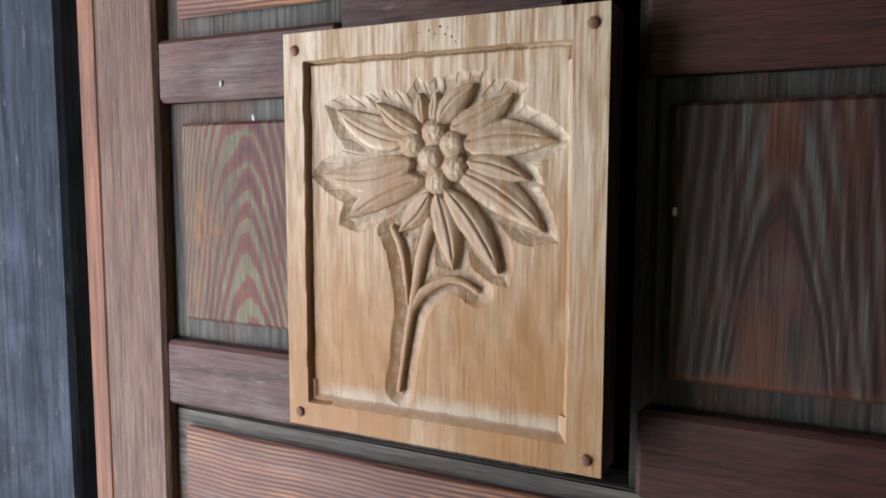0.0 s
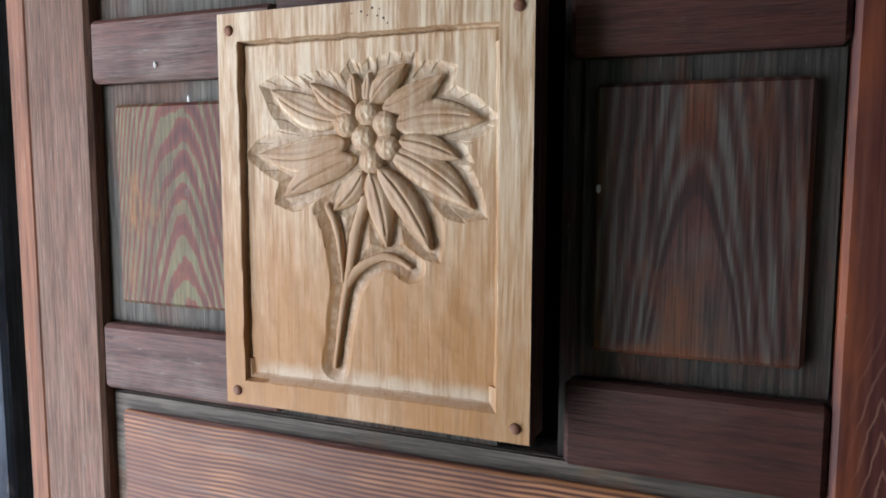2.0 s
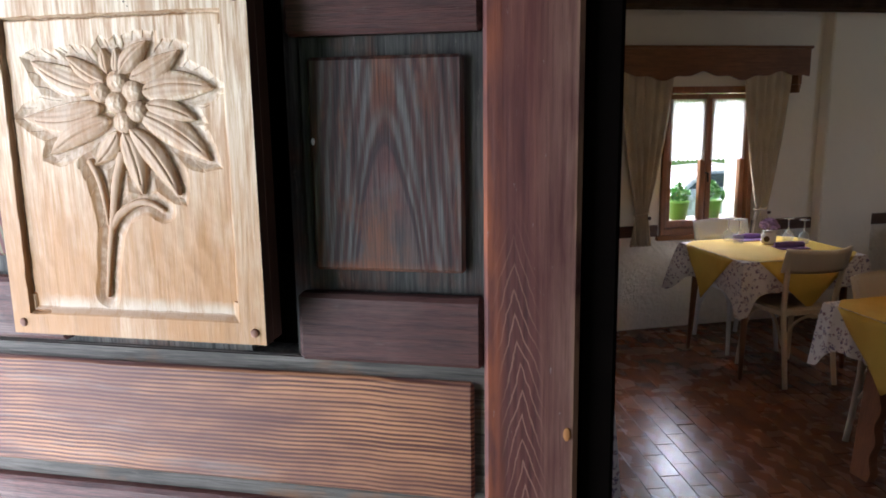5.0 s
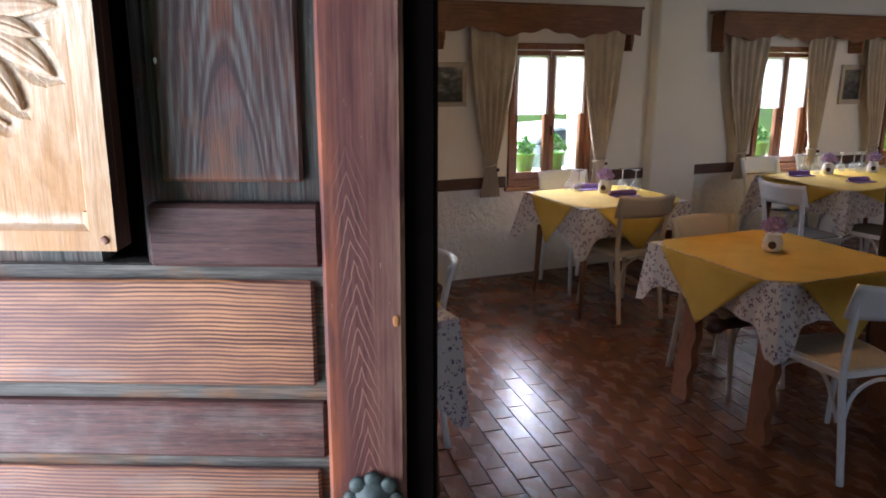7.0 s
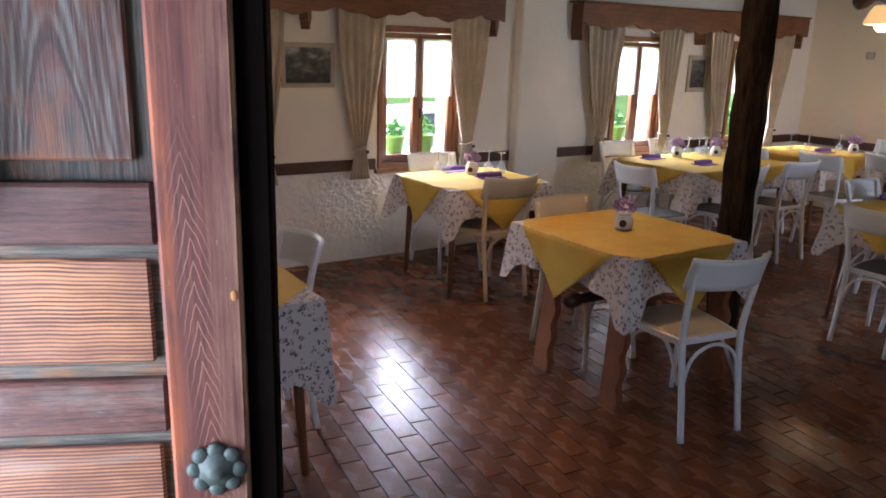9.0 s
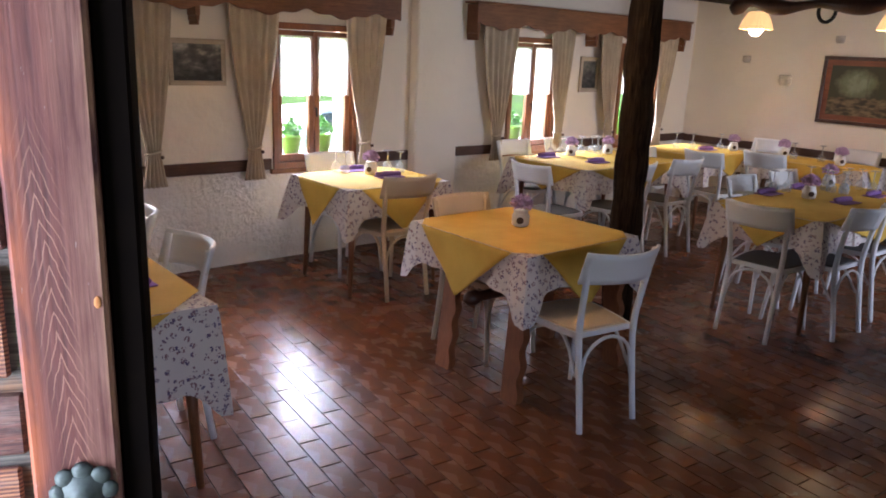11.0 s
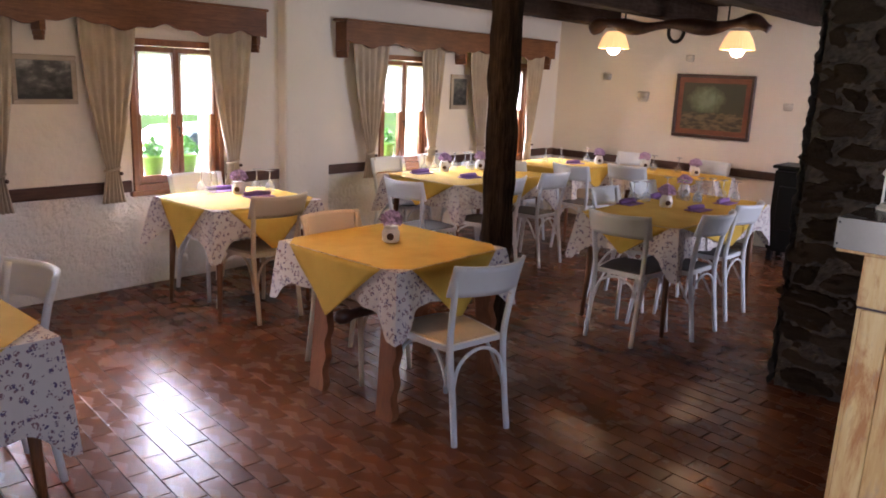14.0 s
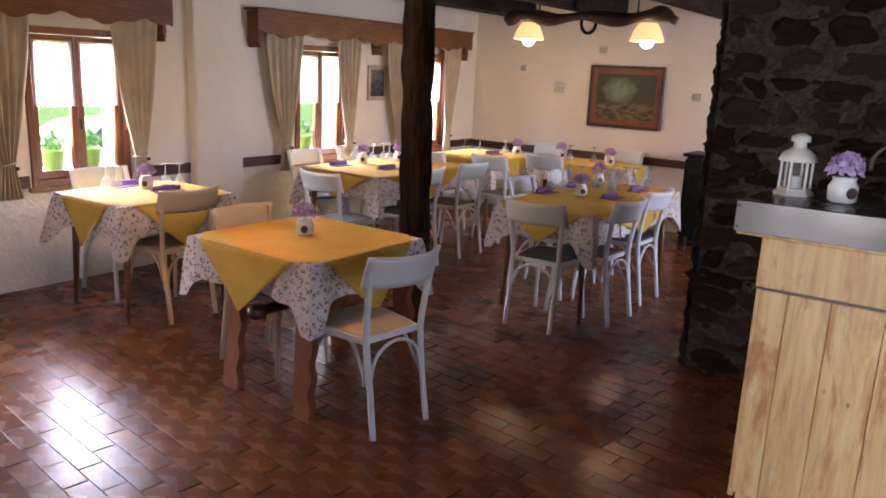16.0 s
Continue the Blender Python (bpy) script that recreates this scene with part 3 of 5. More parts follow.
def ribbed(name, dark, light, seed):
    """A flat-sawn board weathered into fine ridges along its length."""
    n = Nodes(name, 0.55)
    co = n.stretch((0.05, 1, 1), (0, 0, 0), (seed, 0, seed))
    x, y, z = n.xyz()
    wob = n.math("MULTIPLY", n.noise(4, 3, n.stretch((0.8, 0.6, 0.6), (0, 0, 0), (seed, 0, 0))), 0.022)
    ring = n.math("SINE", n.math("MULTIPLY", n.math("ADD", z, wob), 1350))
    k = n.math("ADD", n.math("MULTIPLY", ring, 0.24), n.math("MULTIPLY", n.noise(75, 6, co, 0.7), 1.0))
    c = n.ramp(k, (0.30, dark), (0.72, light))
    c = n.mix(n.ramp(n.noise(6, 5, n.stretch((0.6, 1, 1.6), (0, 0, 0), (seed, 2, 0))), (0.38, 0.0), (0.54, 0.65)), c, (0.10, 0.034, 0.028))
    c = n.mix(n.ramp(n.noise(26, 6, n.stretch((0.12, 1, 1), (0, 0, 0), (seed, 1, 4)), 0.7), (0.55, 0.0), (0.66, 0.4)), c, (0.22, 0.185, 0.16))
    crack = n.noise(38, 6, n.stretch((0.035, 1, 1), (0, 0, 0), (seed, 5, 1)), 0.6)
    c = n.mix(n.ramp(crack, (0.30, 0.9), (0.36, 0.0)), c, (0.02, 0.01, 0.008))
    return n.color(c).bump(k, 0.6, 0.0015).m


RIBBED = [ribbed("door_ribbed_board", (0.08, 0.022, 0.013), (0.50, 0.225, 0.10), s) for s in (0.0, 3.3, 7.1)]
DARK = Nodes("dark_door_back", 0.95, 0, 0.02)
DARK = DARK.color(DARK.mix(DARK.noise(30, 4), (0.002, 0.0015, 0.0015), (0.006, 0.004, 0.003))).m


def slab(u0, u1, z0, z1, back, front, bevel=0.003):
    return boxed(u0, u1, -front, -back, z0, z1, bevel=bevel)


def panel(u0, u1, z0, z1, rims, back, front, field_mat, rim_mat, label=""):
    """A fielded panel: a grey sunk margin (rims: its widths left, right, below, above) with the stained field proud of it."""
    rl, rr, rb, rt = rims
    margin = part("panel_margin", slab(u0, u1, z0, z1, back, back + 0.004, 0), rim_mat, door)
    return part("panel_field", slab(u0 + rl, u1 - rr, z0 + rb, z1 - rt, back + 0.0045, front, 0.003), field_mat, margin, label)


# Near-black plate: shade in the hinge gap and board slot put into colour.
part("shade_core", slab(-0.79, 0.077, 0.02, 2.04, -0.06, -0.052, 0), DARK, door)
part("ground", slab(-0.735, 0.075, 0.02, 1.454, -0.0515, -0.0205, 0), RECESS, door)
part("ground", slab(-0.735, -0.245, 1.4542, 2.04, -0.0515, -0.0205, 0), RECESS, door)
part("ground", slab(-0.195, 0.075, 1.4542, 2.04, -0.0515, -0.0205, 0), SHADEDRECESS, door)
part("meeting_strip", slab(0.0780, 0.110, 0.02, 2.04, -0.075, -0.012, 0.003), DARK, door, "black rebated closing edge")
part("stile", slab(-0.0075, 0.0775, 0.02, 2.04, -0.02, 0.0, 0.004), STILE, door)
part("stile", slab(-0.735, -0.6505, 0.02, 2.04, -0.02, 0.0, 0.004), HINGESTILE, door)
part("hinge_edge", slab(-0.7685, -0.738, 0.02, 2.04, -0.02, -0.006, 0.004), wood("orange_edge", (0.16, 0.05, 0.018), (0.27, 0.10, 0.04), "z", grit=0.6), door)
part("muntin", slab(-0.44, -0.245, 1.47, 1.98, -0.02, -0.004, 0.003), DRAIL, door)
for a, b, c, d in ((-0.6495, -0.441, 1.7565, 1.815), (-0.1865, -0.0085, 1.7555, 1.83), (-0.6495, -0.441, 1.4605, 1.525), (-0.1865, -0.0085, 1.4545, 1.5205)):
    part("rail", slab(a, b, c, d, -0.02, -0.001, 0.004), DRAIL if a < -0.5 else SHADEDRAIL, door)
RAILS = [1.2356 - 0.2184 * k for k in range(6)]
for z in RAILS:
    part("rail", slab(-0.6495, -0.0085, z, z + 0.0654, -0.02, -0.002, 0.004), DRAIL, door)
part("rail", slab(-0.6495, -0.0085, 1.985, 2.04, -0.02, -0.002, 0.004), DRAIL, door)
panel(-0.6495, -0.446, 1.527, 1.7555, (0.020, 0.012, 0.0195, 0.019), -0.02, -0.008, PANELA, RECESS, "green and red stained panel with arched grain")
panel(-0.178, -0.0095, 1.5225, 1.7545, (0.009, 0.016, 0.020, 0.0175), -0.02, -0.008, PANELB, SHADEDRECESS, "grey and red weathered panel with arched grain")
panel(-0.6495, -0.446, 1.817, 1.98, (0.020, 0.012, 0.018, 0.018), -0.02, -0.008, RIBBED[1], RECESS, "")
panel(-0.178, -0.0095, 1.832, 1.98, (0.009, 0.016, 0.018, 0.018), -0.02, -0.008, RIBBED[1], SHADEDRECESS, "")
part("ground_strip", slab(-0.6490, -0.009, 1.302, 1.4538, -0.0204, -0.0175, 0), RECESSX, door)
for i, z in enumerate(RAILS):
    panel(-0.6490, -0.009, z + 0.0664, z + 0.2174, (0.018, 0.009, 0.019, 0.0135), -0.0172, -0.004, RIBBED[i % 3], RECESSX, "orange-brown ribbed weathered board")
bm = bmesh.new()
lathe(bm, [(0.012, 0.0), (0.022, 0.003), (0.02, 0.005), (0.013, 0.007), (0.008, 0.011), (0.004, 0.012)], 18)
for k in range(8):
    a = k * math.pi / 4
    bmesh.ops.create_icosphere(bm, subdivisions=2, radius=0.0105, matrix=Matrix.Translation((0.0225 * math.cos(a), 0.0225 * math.sin(a), 0.002)) @ Matrix.Diagonal((1, 1, 0.42, 1)))
bmesh.ops.transform(bm, matrix=pose(0.0415, -0.0, 1.1905, 90, 0, 0) @ Matrix.Diagonal((1.05, 1.05, 1.3, 1)), verts=bm.verts)
part("door_knob", bm, BRONZE, door, "green-black bronze rosette", True)
for u, z, r in ((-0.568, 1.770, 0.0022), (-0.165, 1.6623, 0.0022), (-0.5364, 1.7391, 0.0022), (0.0685, 1.3988, 0.0045), (-0.5968, 1.3854, 0.002)):
    bm = bmesh.new()
    bmesh.ops.create_icosphere(bm, subdivisions=2, radius=1, matrix=Matrix.Translation((u, -0.0005 if r > 0.004 else (0.0065 if z < 1.75 else 0.0), z)) @ Matrix.Diagonal((r * 0.8, 0.0012, r * 1.5, 1)))
    part("paint_fleck", bm, plain("fleck", (0.32, 0.125, 0.03) if r > 0.004 else (0.65, 0.65, 0.65), 0.7), door)

# the carved board on the door
BW, BH = 0.2645, 0.318
board = thing("carved_board", DOOR @ pose(-0.465, -0.0045, 1.481), "pale carved wooden board with an edelweiss flower in relief", "wood carving")
n = Nodes("carved_wood", 0.5)
x, y, z = n.xyz()
streak = n.noise(120, 6, n.stretch((1, 1, 0.06)), 0.66, 0.3)
fineg = n.noise(430, 4, n.stretch((1, 1, 0.05)))
patch = n.noise(15, 5, n.stretch((1, 1, 0.5)), 0.6)
c = n.ramp(n.mix(0.5, streak, fineg), (0.36, (0.36, 0.20, 0.10)), (0.46, (0.62, 0.45, 0.29)), (0.56, (0.80, 0.68, 0.51)))
lower = n.ramp(n.math("ADD", z, n.math("MULTIPLY", n.math("SUBTRACT", patch, 0.5), 0.12)), (0.11, 0.95), (0.22, 0.16))
c = n.mix(n.math("MULTIPLY", lower, n.ramp(patch, (0.3, 0.5), (0.6, 1.0))), c, (0.42, 0.195, 0.055))
pale = n.ramp(n.math("ADD", z, n.math("MULTIPLY", n.noise(60, 4), 0.014)), (0.036, 1.0), (0.047, 0.0))
pale = n.math("MULTIPLY", pale, n.ramp(z, (0.022, 0.0), (0.026, 0.6)))
pale = n.math("MULTIPLY", pale, n.ramp(n.math("ABSOLUTE", n.math("SUBTRACT", x, BW / 2)), (0.100, 1.0), (0.104, 0.0)))
c = n.mix(pale, c, (0.70, 0.63, 0.50))
# Colour by carving depth: browner petals, a mixed brown on the deepest ground.
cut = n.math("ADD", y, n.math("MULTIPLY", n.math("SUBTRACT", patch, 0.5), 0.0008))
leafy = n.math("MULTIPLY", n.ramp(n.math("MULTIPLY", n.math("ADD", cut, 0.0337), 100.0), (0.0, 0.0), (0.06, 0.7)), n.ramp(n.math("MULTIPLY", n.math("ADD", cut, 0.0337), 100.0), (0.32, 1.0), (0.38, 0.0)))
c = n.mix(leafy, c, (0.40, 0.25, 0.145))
deep_cut = n.ramp(n.math("MULTIPLY", n.math("ADD", cut, 0.0283), 100.0), (0.0, 0.0), (0.08, 0.6))
c = n.mix(deep_cut, c, n.mix(n.ramp(n.noise(150, 3), (0.42, 0.0), (0.6, 1.0)), (0.38, 0.27, 0.18), (0.60, 0.48, 0.36)))
blot = n.noise(70, 5, n.stretch((1, 1, 0.12)), 0.7)
c = n.mix(n.ramp(blot, (0.50, 0.0), (0.62, 0.65)), c, (0.36, 0.18, 0.065))
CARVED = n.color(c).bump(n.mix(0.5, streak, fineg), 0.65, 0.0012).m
# Board sides in dark brown: their shade is put into the colour.
SIDE = wood("shaded_board_side", (0.035, 0.016, 0.009), (0.075, 0.035, 0.018), "z")

# petals: base u, v, tip u, v, half width, bend (millimetres on the board)
PETALS = ((152, 235, 220, 237, 13, 4), (143, 247, 190, 271, 10, -3), (134, 252, 162, 280, 9, 2), (130, 252, 131, 275, 6, 0), (122, 252, 118, 275, 6, 0),
          (118, 245, 82, 269, 8, 2), (107, 239, 46, 265, 12, 4), (112, 222, 33, 213, 13, 6), (119, 210, 57, 178, 11, -5), (126, 199, 100, 168, 8, 2),
          (132, 199, 146, 141, 10, 1), (139, 202, 181, 140, 10, 3), (149, 215, 213, 172, 13, 4), (156, 223, 202, 209, 9, 2))
KNOBS = ((130, 245), (112, 236), (144.5, 236), (127, 225.5), (146.5, 218), (133, 207.5))
NU, NV = 420, 520
uu, vv = np.meshgrid(np.linspace(0, 257, NU), np.linspace(0, 328, NV))
rough = np.array([[noise.noise(Vector((a * 0.09, b * 0.05, 3.1))) for a in np.linspace(0, 257, 90)] for b in np.linspace(0, 328, 110)])
rough = np.array([np.interp(np.linspace(0, 89, NU), np.arange(90), r) for r in rough])
rough = np.array([np.interp(np.linspace(0, 109, NV), np.arange(110), r) for r in rough.T]).T
chisel = np.array([[noise.voronoi(Vector((a * 0.16, b * 0.11, 1.7)))[0][0] for a in np.linspace(0, 257, NU)] for b in np.linspace(0, 328, NV)])
facet = np.array([[noise.voronoi(Vector((a * 0.30, b * 0.24, 5.1)))[0][0] for a in np.linspace(0, 257, NU)] for b in np.linspace(0, 328, NV)])
edge = np.minimum(np.minimum(uu - 18.5 + rough * 1.2, 232.5 - uu + rough), np.minimum(vv - 20.5 + rough, 305 - vv + rough * 1.2))
depth = -6.5 * np.clip(edge / np.where(vv < 40, 7.0, np.where(uu > 200, 3.0, 1.0)), 0, 1)
depth = depth - 4.5 * np.exp(-((edge - 1.6) / 1.3) ** 2) * ((uu < 40) | (vv > 292))
scoop = np.zeros_like(uu) - 1e3
relief = np.zeros_like(uu) - 1e3
saw = np.arctan2(vv - 222, uu - 130) * 7.6 + rough * 0.35
chip = 1.1 * (saw - np.floor(saw) - 0.5)


def strand(u0, v0, u1, v1, w, bend, tip=0.75):
    """Distance inside (positive) a leaf from its base to its tip, and the place along and across it."""
    du, dv = u1 - u0, v1 - v0
    L = math.hypot(du, dv)
    s = ((uu - u0) * du + (vv - v0) * dv) / L / L
    o = (-(uu - u0) * dv + (vv - v0) * du) / L - bend * 4 * np.clip(s, 0, 1) * (1 - np.clip(s, 0, 1)) * np.sign(w)
    half = w * (np.clip(np.sin(np.pi * np.clip(s, 0, 1) ** tip), 0, 1) ** 0.75 + 0.02)
    out = np.where(s > 1, (s - 1) * L, np.where(s < 0, -s * L, 0))
    return half - np.abs(o) - out, s, o, half


for i, (u0, v0, u1, v1, w, bend) in enumerate(PETALS):
    ins, s, o, half = strand(u0, v0, u1, v1, w * 1.06, bend)
    r = np.clip(np.abs(o) / np.maximum(half, 0.5), 0, 1)
    top = -4.6 + 5.4 * np.sqrt(1 - r ** 2 * 0.97) - 0.9 * np.exp(-((o - 0.18 * half) / 0.7) ** 2) * (s > 0.08) * (s < 0.85) + 0.35 * np.cos(o * 1.1 + s * 2) * (1 - r) - 1.6 * np.clip(s - 0.5, 0, 1) - 1.5 * np.clip(0.25 - s, 0, 1) + 0.8 * (i % 3) + 0.18 * (facet - 0.4) + 0.6 * rough
    relief = np.where(ins > 0, np.maximum(relief, top), relief)
    scoop = np.maximum(scoop, ins)
STEMS = (((127, 177), (119, 152), (113, 120), (107, 88), (100, 41)), ((111, 109), (121, 122), (138, 132), (152, 132), (164, 126)), ((95, 171), (102, 155), (106, 133), (108, 111)))
for line, w in zip(STEMS, (4.2, 4.0, 3.0)):
    q = [Vector((a, b, 0)) for a, b in line]
    pts = spline(q, 40)
    dist, along = np.full_like(uu, 1e3), np.zeros_like(uu)
    for k, p in enumerate(pts):
        dd = np.hypot(uu - p.x, vv - p.y)
        along = np.where(dd < dist, k / len(pts), along)
        dist = np.minimum(dist, dd)
    half = w * (1 - 0.7 * np.clip(along - 0.3, 0, 1))
    relief = np.where(dist < half, np.maximum(relief, -2.6 + 2.6 * np.sqrt(np.clip(1 - (dist / half) ** 2, 0, 1))), relief)
    scoop = np.maximum(scoop, half - dist - 2.0)
for a, b in KNOBS:
    dd = np.hypot(uu - a, vv - b)
    ball = np.sqrt(np.clip(1 - (dd / 10.2) ** 2, 0, 1))
    relief = np.where(dd < 10.2, np.maximum(relief, -2.0 + 6.0 * ball + 1.1 * (facet - 0.4)), relief)
rim = np.clip((scoop + 12.5 + chip * 0.2 + rough * 1.5) / 9.0, 0, 1)
ground = depth - 4.3 * rim ** 0.9 - chip * 0.75 * (rim > 0.05) * (rim < 0.95) + rough * 0.6 + np.where(edge > 4, 0.5 * (chisel - 0.4) * (0.35 + 1.6 * rim), 0)
height = np.where(relief > -900, np.maximum(relief - 4.6, ground + 0.2), ground)
height = np.where(edge < 0, rough * 0.15, height)
bm = bmesh.new()
grid = [[(uu[j, i] / 257 * BW, -0.0345 - height[j, i] / 1250, vv[j, i] / 328 * BH) for i in range(NU)] for j in range(NV)]
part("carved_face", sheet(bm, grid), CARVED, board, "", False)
part("board_body", boxed(0.0, BW, -0.0195, 0, 0.0, BH, bevel=0.001), SIDE, board, "dark edge with its shade put into the colour")
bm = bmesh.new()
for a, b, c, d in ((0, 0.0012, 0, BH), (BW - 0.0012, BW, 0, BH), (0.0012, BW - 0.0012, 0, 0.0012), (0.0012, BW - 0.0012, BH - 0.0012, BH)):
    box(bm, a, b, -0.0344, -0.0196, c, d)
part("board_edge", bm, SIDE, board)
HOLE = plain("insect_hole_dark", (0.03, 0.015, 0.008), 0.9)
for a, b, r in ((128, 320, 0.8), (133, 317, 0.6), (137, 322, 0.9), (141, 316, 0.7), (146, 314, 0.9), (143, 321, 0.5), (120, 319, 0.5), (149, 310, 0.6)):
    bm = lathe(bmesh.new(), [(r / 1000, 0.0), (r / 1000, 0.0003), (r / 2000, 0.0003)], 8)
    bmesh.ops.transform(bm, matrix=pose(a / 257 * BW, -0.0344, b / 328 * BH, 90, 0, 0), verts=bm.verts)
    part("insect_hole", bm, HOLE, board, "tiny dark insect hole")
PEG = wood("peg_wood", (0.16, 0.06, 0.03), (0.30, 0.13, 0.07), "x")
for a, b in ((10.9, 314), (246.3, 314.5), (246.7, 11.6), (10.7, 11.2)):
    bm = lathe(bmesh.new(), [(0.0042, 0.0), (0.0042, 0.0008), (0.0032, 0.0018), (0.0015, 0.0022)], 16)
    bmesh.ops.transform(bm, matrix=pose(a / 257 * BW, -0.0345, b / 328 * BH, 90, 0, 0), verts=bm.verts)
    part("peg", bm, PEG, board, "brown wooden peg", True)

# the doorway: blue-grey boards of the reveal, and the porch outside
solid("door_jamb", boxed(4.021, 4.08, -0.40, -0.06, 0, 2.1, bevel=0.006), PORTAL, "weathered blue-grey board door jamb", "door jamb", "structure")
solid("door_jamb", boxed(5.58, 5.749, -0.40, 0.004, 0, 2.1, bevel=0.006), PORTAL, "weathered blue-grey board door jamb", "door jamb", "structure")


# ---- post, curtains, pelmets, pictures ----
pts = [(2.41 + 0.005 * math.sin(z * 2.1), 4.47 + 0.005 * math.cos(z * 1.7), z) for z in np.linspace(0, TOP - 0.003, 40)]
bm = tube(bmesh.new(), pts, [0.098 + 0.003 * math.sin(k * 1.3) for k in range(40)], 28)
for v in bm.verts:
    d = noise.noise(v.co * 7) * 0.012 + noise.noise(Vector((v.co.x * 30, v.co.y * 30, v.co.z * 5))) * 0.010
    v.co += Vector((v.co.x - 2.41, v.co.y - 4.47, 0)).normalized() * d
solid("wooden_post", bm, BARK, "dark rough-barked round timber post from floor to ceiling", "post")


def pelmet(ya, yb, marks):
    p = thing("pelmet", pose(0, 0, 1.84), "brown wooden pelmet board with a scalloped lower edge", "pelmet", "pelmets over the windows")
    n = int((yb - ya) / 0.02)
    bm = bmesh.new()
    top, low = [], []
    for k in range(n + 1):
        y = ya + (yb - ya) * k / n
        ph = (y - ya) / 0.62
        low.append((y, 0.028 + 0.022 * math.cos(2 * math.pi * ph) + 0.010 * math.cos(6 * math.pi * ph)))
    for x in (0.150, 0.172):
        rows = [[(x, y, z) for y, z in low], [(x, y, 0.215) for y, z in low]]
        sheet(bm, rows)
    bm.verts.ensure_lookup_table()
    m = n + 1
    for k in range(n):
        a = [bm.verts[i] for i in (k, k + 1, 2 * m + k + 1, 2 * m + k)]
        bm.faces.new(a)
        b = [bm.verts[i] for i in (m + k, m + k + 1, 3 * m + k + 1, 3 * m + k)]
        bm.faces.new(b)
    for k in (0, n):
        bm.faces.new([bm.verts[i] for i in (k, m + k, 3 * m + k, 2 * m + k)])
    part("front_board", bm, PELMET, p)
    part("top_board", boxed(0.001, 0.19, ya - 0.01, yb + 0.01, 0.2155, 0.235, bevel=0.004), PELMET, p)
    for y in marks:
        bm = bmesh.new()
        for dy, z0 in ((0, 0.0), (0, -0.035), (0, -0.065)):
            w = {0.0: 0.035, -0.035: 0.024, -0.065: 0.013}[z0]
            box(bm, 0.001, 0.148, y - w / 2, y + w / 2, z0 - 0.03 if z0 else -0.034, z0 + 0.0 if z0 else 0.21, 0.003)
        part("bracket", bm, PELMET, p)
    tubebm = tube(bmesh.new(), [(0.10, ya + 0.03, 0.08), (0.10, yb - 0.03, 0.08)], 0.009)
    part("curtain_rod", tubebm, PELMET, p)


pelmet(1.0, 4.33, (2.66, 4.27))
pelmet(5.16, 8.45, (5.2, 6.83, 8.39))


def curtain(ya, yb, tie, low=0.66, tie_z=0.90):
    """A gathered panel, tied back at its middle height and flaring a little below."""
    c = thing("curtain", pose(0.10, tie, low), "beige linen curtain gathered by a tieback", "curtain", "curtains at the windows")
    rows = []
    H = 1.92 - low
    for i in range(41):
        t = i / 40
        z = H * (1 - t)
        tz = (1.92 - tie_z) / H
        k = (t / tz) ** 1.6 if t < tz else 1.0
        half_l, half_r = (tie - ya) * (1 - k) + 0.045 * k, (yb - tie) * (1 - k) + 0.045 * k
        if t > tz:
            f = (t - tz) / (1 - tz)
            half_l += 0.04 * f
            half_r += 0.04 * f
        row = []
        for j in range(49):
            s = j / 48
            y = -half_l + (half_l + half_r) * s
            amp = 0.012 + 0.016 * (1 - abs(2 * s - 1)) * (0.4 + 0.6 * k)
            row.append((amp * math.sin(s * math.pi * 11 + 0.5 * math.sin(t * 4)) + 0.004 * math.sin(s * 60 + t * 9), y, z))
        rows.append(row)
    thicken(part("panel", sheet(bmesh.new(), rows), CURTAIN, c, "", True), 0.003)
    bm = bmesh.new()
    ring = [(0.034 * math.cos(a), 0.052 * math.sin(a), tie_z - low + 0.012 * math.sin(a)) for a in np.linspace(0, 2 * math.pi, 25)]
    tube(bm, ring, 0.009, 6)
    part("tieback", bm, CURTAIN, c)
    bm = bmesh.new()
    bmesh.ops.create_icosphere(bm, subdivisions=2, radius=0.014, matrix=Matrix.Translation((0.036, 0.045, tie_z - low - 0.03)))
    part("tie_knot", bm, DARKWOOD, c, "dark tieback toggle", True)
    return c


for a, b, t in ((1.14, 1.50, 1.30), (2.16, 2.50, 2.335), (2.89, 3.29, 3.075), (3.85, 4.24, 4.05), (5.30, 5.76, 5.54), (6.20, 6.55, 6.39), (6.95, 7.30, 7.2), (7.98, 8.33, 8.10)):
    curtain(a, b, t)


def pictured(name, seed, dark, mid, light):
    """A dim landscape: pale sky, dark woods and a lit clearing."""
    n = Nodes(name, 0.5)
    x, y, z = n.xyz()
    k = n.math("ADD", n.math("MULTIPLY", n.noise(9, 6, n.stretch((1, 1, 1.6), (0, 0, 0), (seed, seed, seed)), 0.65), 1.0), n.math("MULTIPLY", z, 1.1))
    return n.color(n.ramp(k, (0.36, dark), (0.55, mid), (0.8, light))).bump(n.noise(80, 4), 0.2).m


